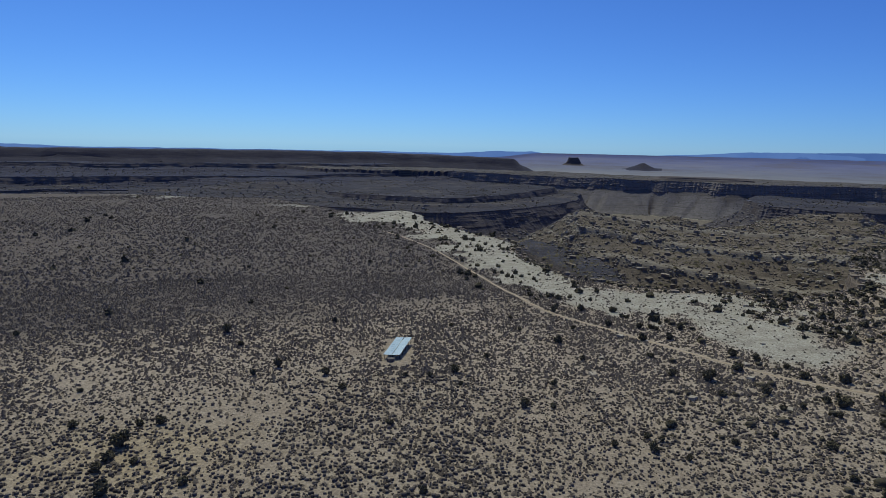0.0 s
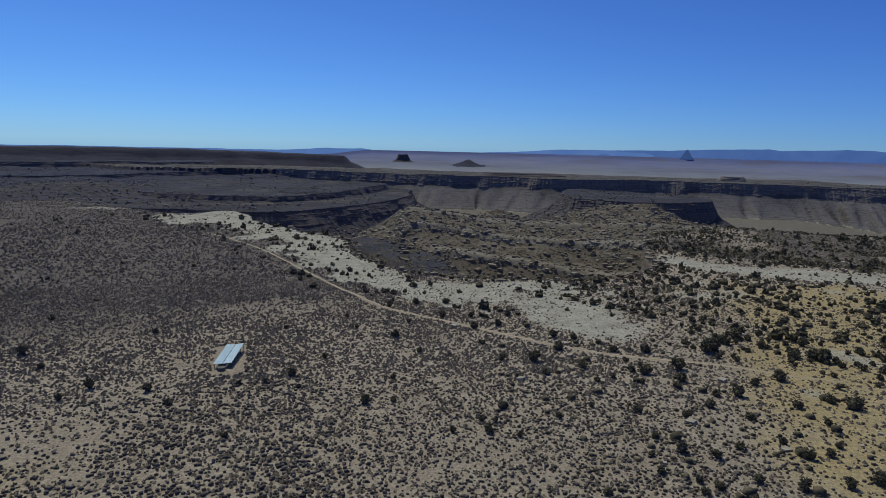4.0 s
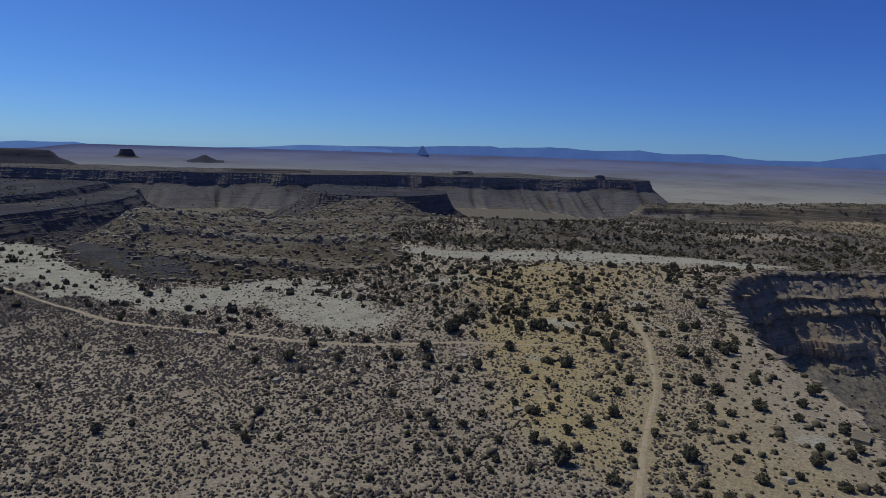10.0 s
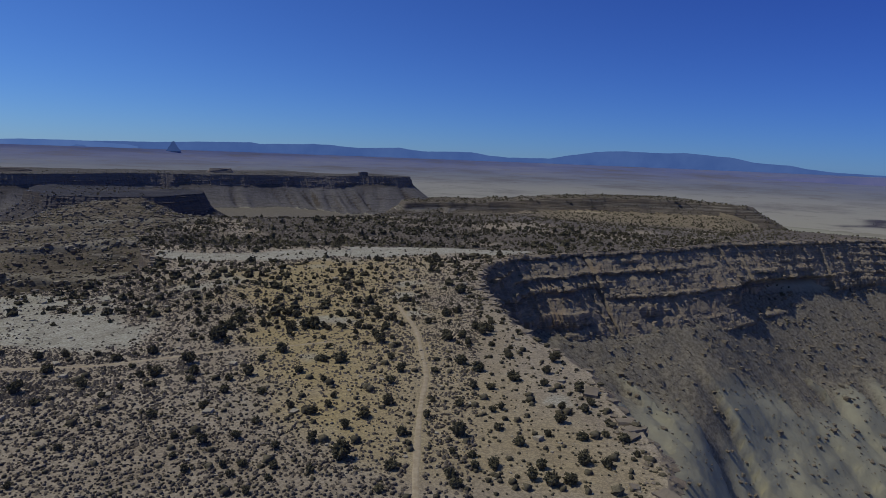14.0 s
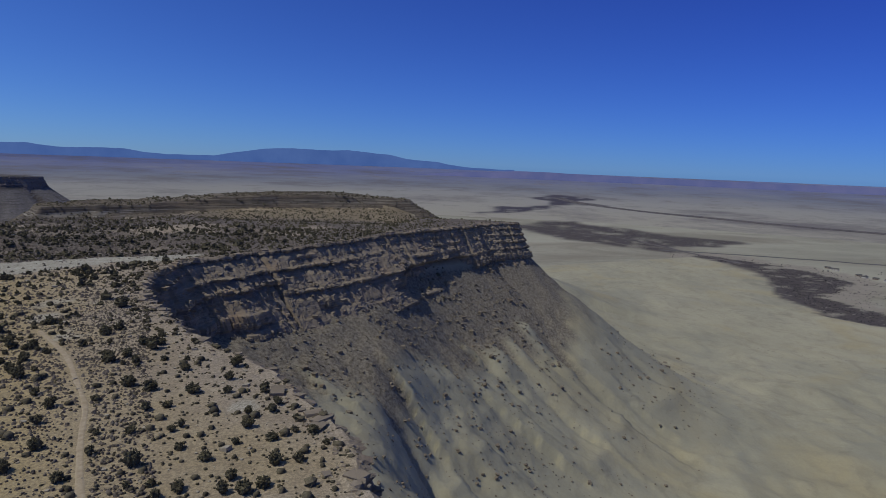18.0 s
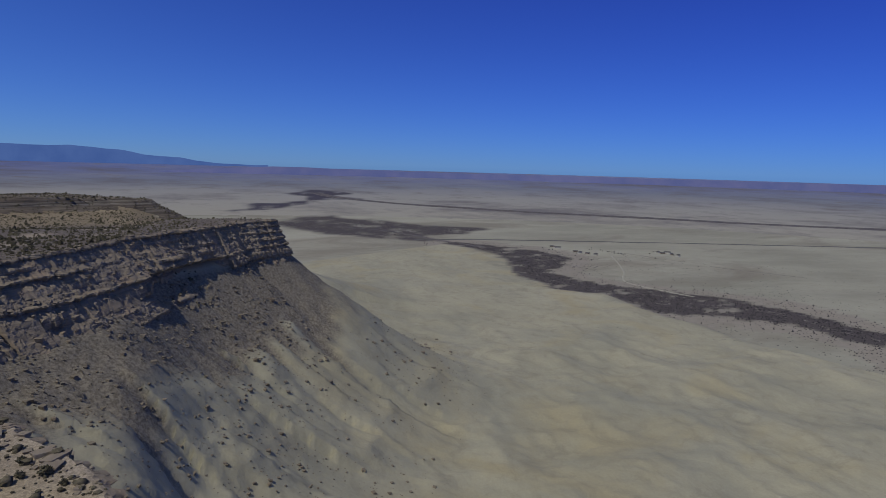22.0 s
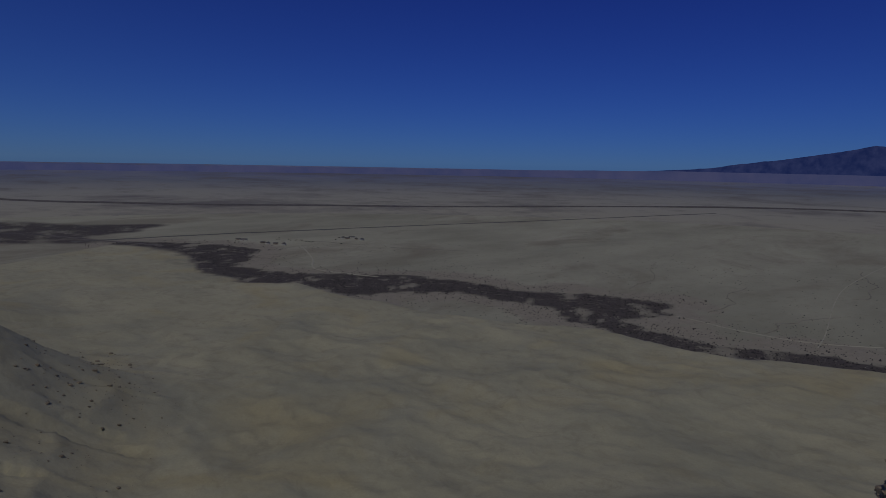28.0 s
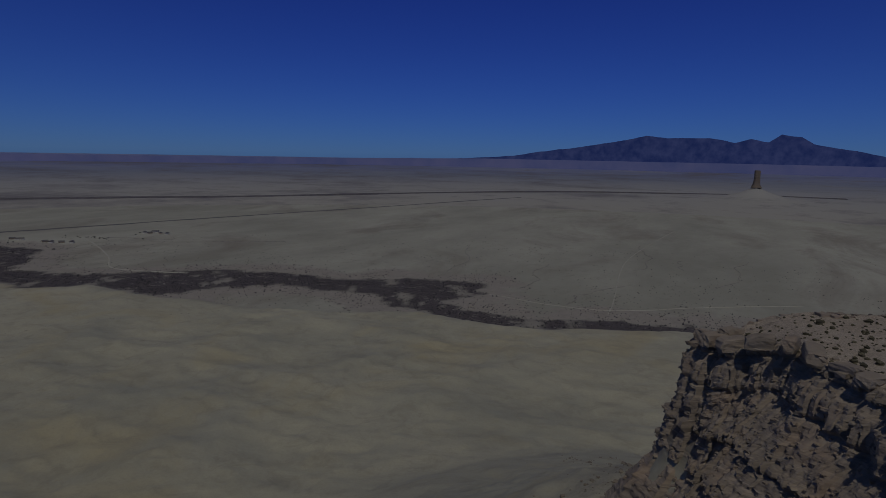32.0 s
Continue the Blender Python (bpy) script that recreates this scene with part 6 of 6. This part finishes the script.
# ---- the lone rock tower and the pinnacle ----
def tower_mesh(w, d, h, seed, sides=14, rows=16, taper=0.12, crown=0.0):
    co, f = [], []
    for j in range(rows + 1):
        v = j / rows
        for i in range(sides):
            a = 2 * math.pi * i / sides
            sx = math.copysign(abs(math.cos(a)) ** 0.55, math.cos(a))
            sy = math.copysign(abs(math.sin(a)) ** 0.55, math.sin(a))
            wob = 1 + 0.12 * noise.noise(Vector((math.cos(a) * 2, math.sin(a) * 2, v * 3 + seed))) + 0.05 * noise.noise(Vector((i * 1.7, j * 1.3, seed)))
            shrink = (1 - taper * v) * (1 + 0.7 * (1 - v) ** 6)
            co.append((sx * w / 2 * wob * shrink, sy * d / 2 * wob * shrink, h * v + crown * h * (noise.noise(Vector((a * 1.5, seed, 0.5))) if j == rows else 0)))
    for j in range(rows):
        for i in range(sides):
            f.append((j * sides + i, j * sides + (i + 1) % sides, (j + 1) * sides + (i + 1) % sides, (j + 1) * sides + i))
    bm = bmesh.new()
    vs = [bm.verts.new(c) for c in co]
    for q in f:
        bm.faces.new([vs[i] for i in q])
    bm.faces.new(vs[-sides:])
    return bm


TOWER = rock_material("tower_rock", (0.22, 0.18, 0.14), (0.11, 0.09, 0.075), 3)
tx, ty = CHIMNEY_AT
tz = float(on_ground(tx, ty)[0])
tower = thing("chimney_rock", tower_mesh(25, 21, -1 - tz + 9, 3, crown=0.05), TOWER, "lone square rock tower on a broad clay cone", "rock tower")
tower.matrix_world = pose(tx, ty, tz - 9, 0, 0, 20)

FAR_ROCK = rock_material("far_dark_rock", (0.13, 0.115, 0.11), (0.07, 0.062, 0.066), 6)
for name, bearing, reach, w, d, h, material, label in (("butte", 11.6, 4490, 112, 80, 48, FAR_ROCK, "small dark flat-topped butte far out"),
                                                       ("rock_mound", 40.2, 1640, 78, 50, 12, LONG_ROCK, "flat layered rock mound on the long mesa"),
                                                       ("rock_mound", 22.5, 1560, 300, 90, 8, DARK_ROCK, "low broad dark swell on the long mesa"),
                                                       ("rock_turret", 52.5, 1740, 30, 24, 11, LONG_ROCK, "small notched rock turret on the long mesa")):
    bx, by, bz = far_point(bearing, reach)
    ob = thing(name, tower_mesh(w, d, h + 6, reach, sides=18, rows=10, taper=0.38 if w > 50 else 0.14, crown=0.05 if w > 50 else 0.3), material, label, "rock")
    ob.matrix_world = pose(bx, by, bz - 6, 0, 0, -bearing)

# ---- the skyline: hazy ranges all round, the haze put into glowing colours ----
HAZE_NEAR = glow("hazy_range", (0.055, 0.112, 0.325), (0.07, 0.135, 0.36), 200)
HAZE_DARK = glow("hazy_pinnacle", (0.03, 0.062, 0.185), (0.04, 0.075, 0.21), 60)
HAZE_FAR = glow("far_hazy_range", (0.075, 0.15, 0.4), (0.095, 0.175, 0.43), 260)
HAZE_MAUVE = glow("hazy_mauve_mesas", (0.085, 0.105, 0.26), (0.12, 0.13, 0.28), 200)
HAZE_FOREST = glow("hazy_wooded_mountain", (0.018, 0.035, 0.155), (0.05, 0.07, 0.215), 60)


def skyline(name, crest, reach, material, label, base=-1.7, depth=40, rough=0.05, ridges=0.0):
    """A range as a ridged slope; its crest is given by bearing and height angle in degrees."""
    az = np.arange(crest[0][0], crest[-1][0], 0.12)
    top = np.interp(az, [c[0] for c in crest], [c[1] for c in crest])
    top = top + rough * fbm(az, az * 0, 1.6, 4, int(reach))
    rows = 9
    X, Y, Z = [], [], []
    for j in range(rows):
        v = j / (rows - 1)
        e = base + (top - base) * v
        r = reach + depth * v + ridges * 22 * fbm(az, az * 0 + v * 0.6, 1.1, 3, 5) * (1 - v) * v * 4
        a = np.radians(az)
        X.append(r * np.sin(a))
        Y.append(r * np.cos(a))
        Z.append(45 + r * np.tan(np.radians(e)))
    X, Y, Z = (np.stack(v).ravel() for v in (X, Y, Z))
    n = len(az)
    i = (np.arange(rows - 1)[:, None] * n + np.arange(n - 1)[None]).ravel()
    thing(name, mesh_from(name, np.stack([X, Y, Z], -1), np.stack([i, i + n, i + n + 1, i + 1], -1)), material, label, "mountains", "", "structure")


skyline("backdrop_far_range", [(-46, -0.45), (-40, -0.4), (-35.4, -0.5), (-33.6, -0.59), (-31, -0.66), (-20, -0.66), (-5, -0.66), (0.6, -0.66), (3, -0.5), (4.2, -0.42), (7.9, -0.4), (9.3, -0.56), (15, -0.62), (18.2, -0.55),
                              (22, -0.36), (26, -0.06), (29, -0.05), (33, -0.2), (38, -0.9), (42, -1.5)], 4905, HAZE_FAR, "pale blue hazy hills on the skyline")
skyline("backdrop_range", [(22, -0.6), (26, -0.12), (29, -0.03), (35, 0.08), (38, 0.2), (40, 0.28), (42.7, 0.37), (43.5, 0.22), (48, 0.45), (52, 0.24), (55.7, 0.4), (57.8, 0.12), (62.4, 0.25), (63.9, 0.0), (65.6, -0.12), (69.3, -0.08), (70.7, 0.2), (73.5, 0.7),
                          (75.6, 0.8), (79.5, 0.78), (80.8, 0.86), (82.1, 0.76), (84.3, 0.6), (86.2, 0.26), (88.7, 0.1), (90, -0.14), (92.2, -0.32), (96, -0.36)], 4912, HAZE_NEAR, "long mountain range beyond the plain, blue haze painted in", ridges=1.0)
skyline("backdrop_low_mesas", [(82, -1.3), (88, -0.98), (92, -0.7), (96.3, -0.45), (98.9, -0.45), (107.6, -0.62), (117, -0.64), (122, -0.6), (133, -0.6), (147, -0.52), (160, -0.36), (166, -0.36), (203, -0.36)], 4690, HAZE_MAUVE, "low mesas on the horizon, mauve haze painted in", rough=0.02)
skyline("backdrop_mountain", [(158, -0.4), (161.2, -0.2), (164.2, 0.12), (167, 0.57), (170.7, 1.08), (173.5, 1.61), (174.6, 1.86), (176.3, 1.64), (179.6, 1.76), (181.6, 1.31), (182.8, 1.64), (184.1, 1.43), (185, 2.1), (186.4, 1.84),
                             (187.3, 1.25), (188.8, 0.99), (192, 0.42), (196, 0.1), (203, -0.3)], 4903, HAZE_FOREST, "dark wooded mountain with twin summits, blue haze painted in", base=-0.9, rough=0.09, ridges=1.4)
px, py = polar((36.5, 4893))[0]
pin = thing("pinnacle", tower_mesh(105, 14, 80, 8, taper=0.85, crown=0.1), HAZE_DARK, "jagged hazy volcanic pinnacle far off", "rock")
pin.matrix_world = pose(px, py, -22, 0, 0, -36)
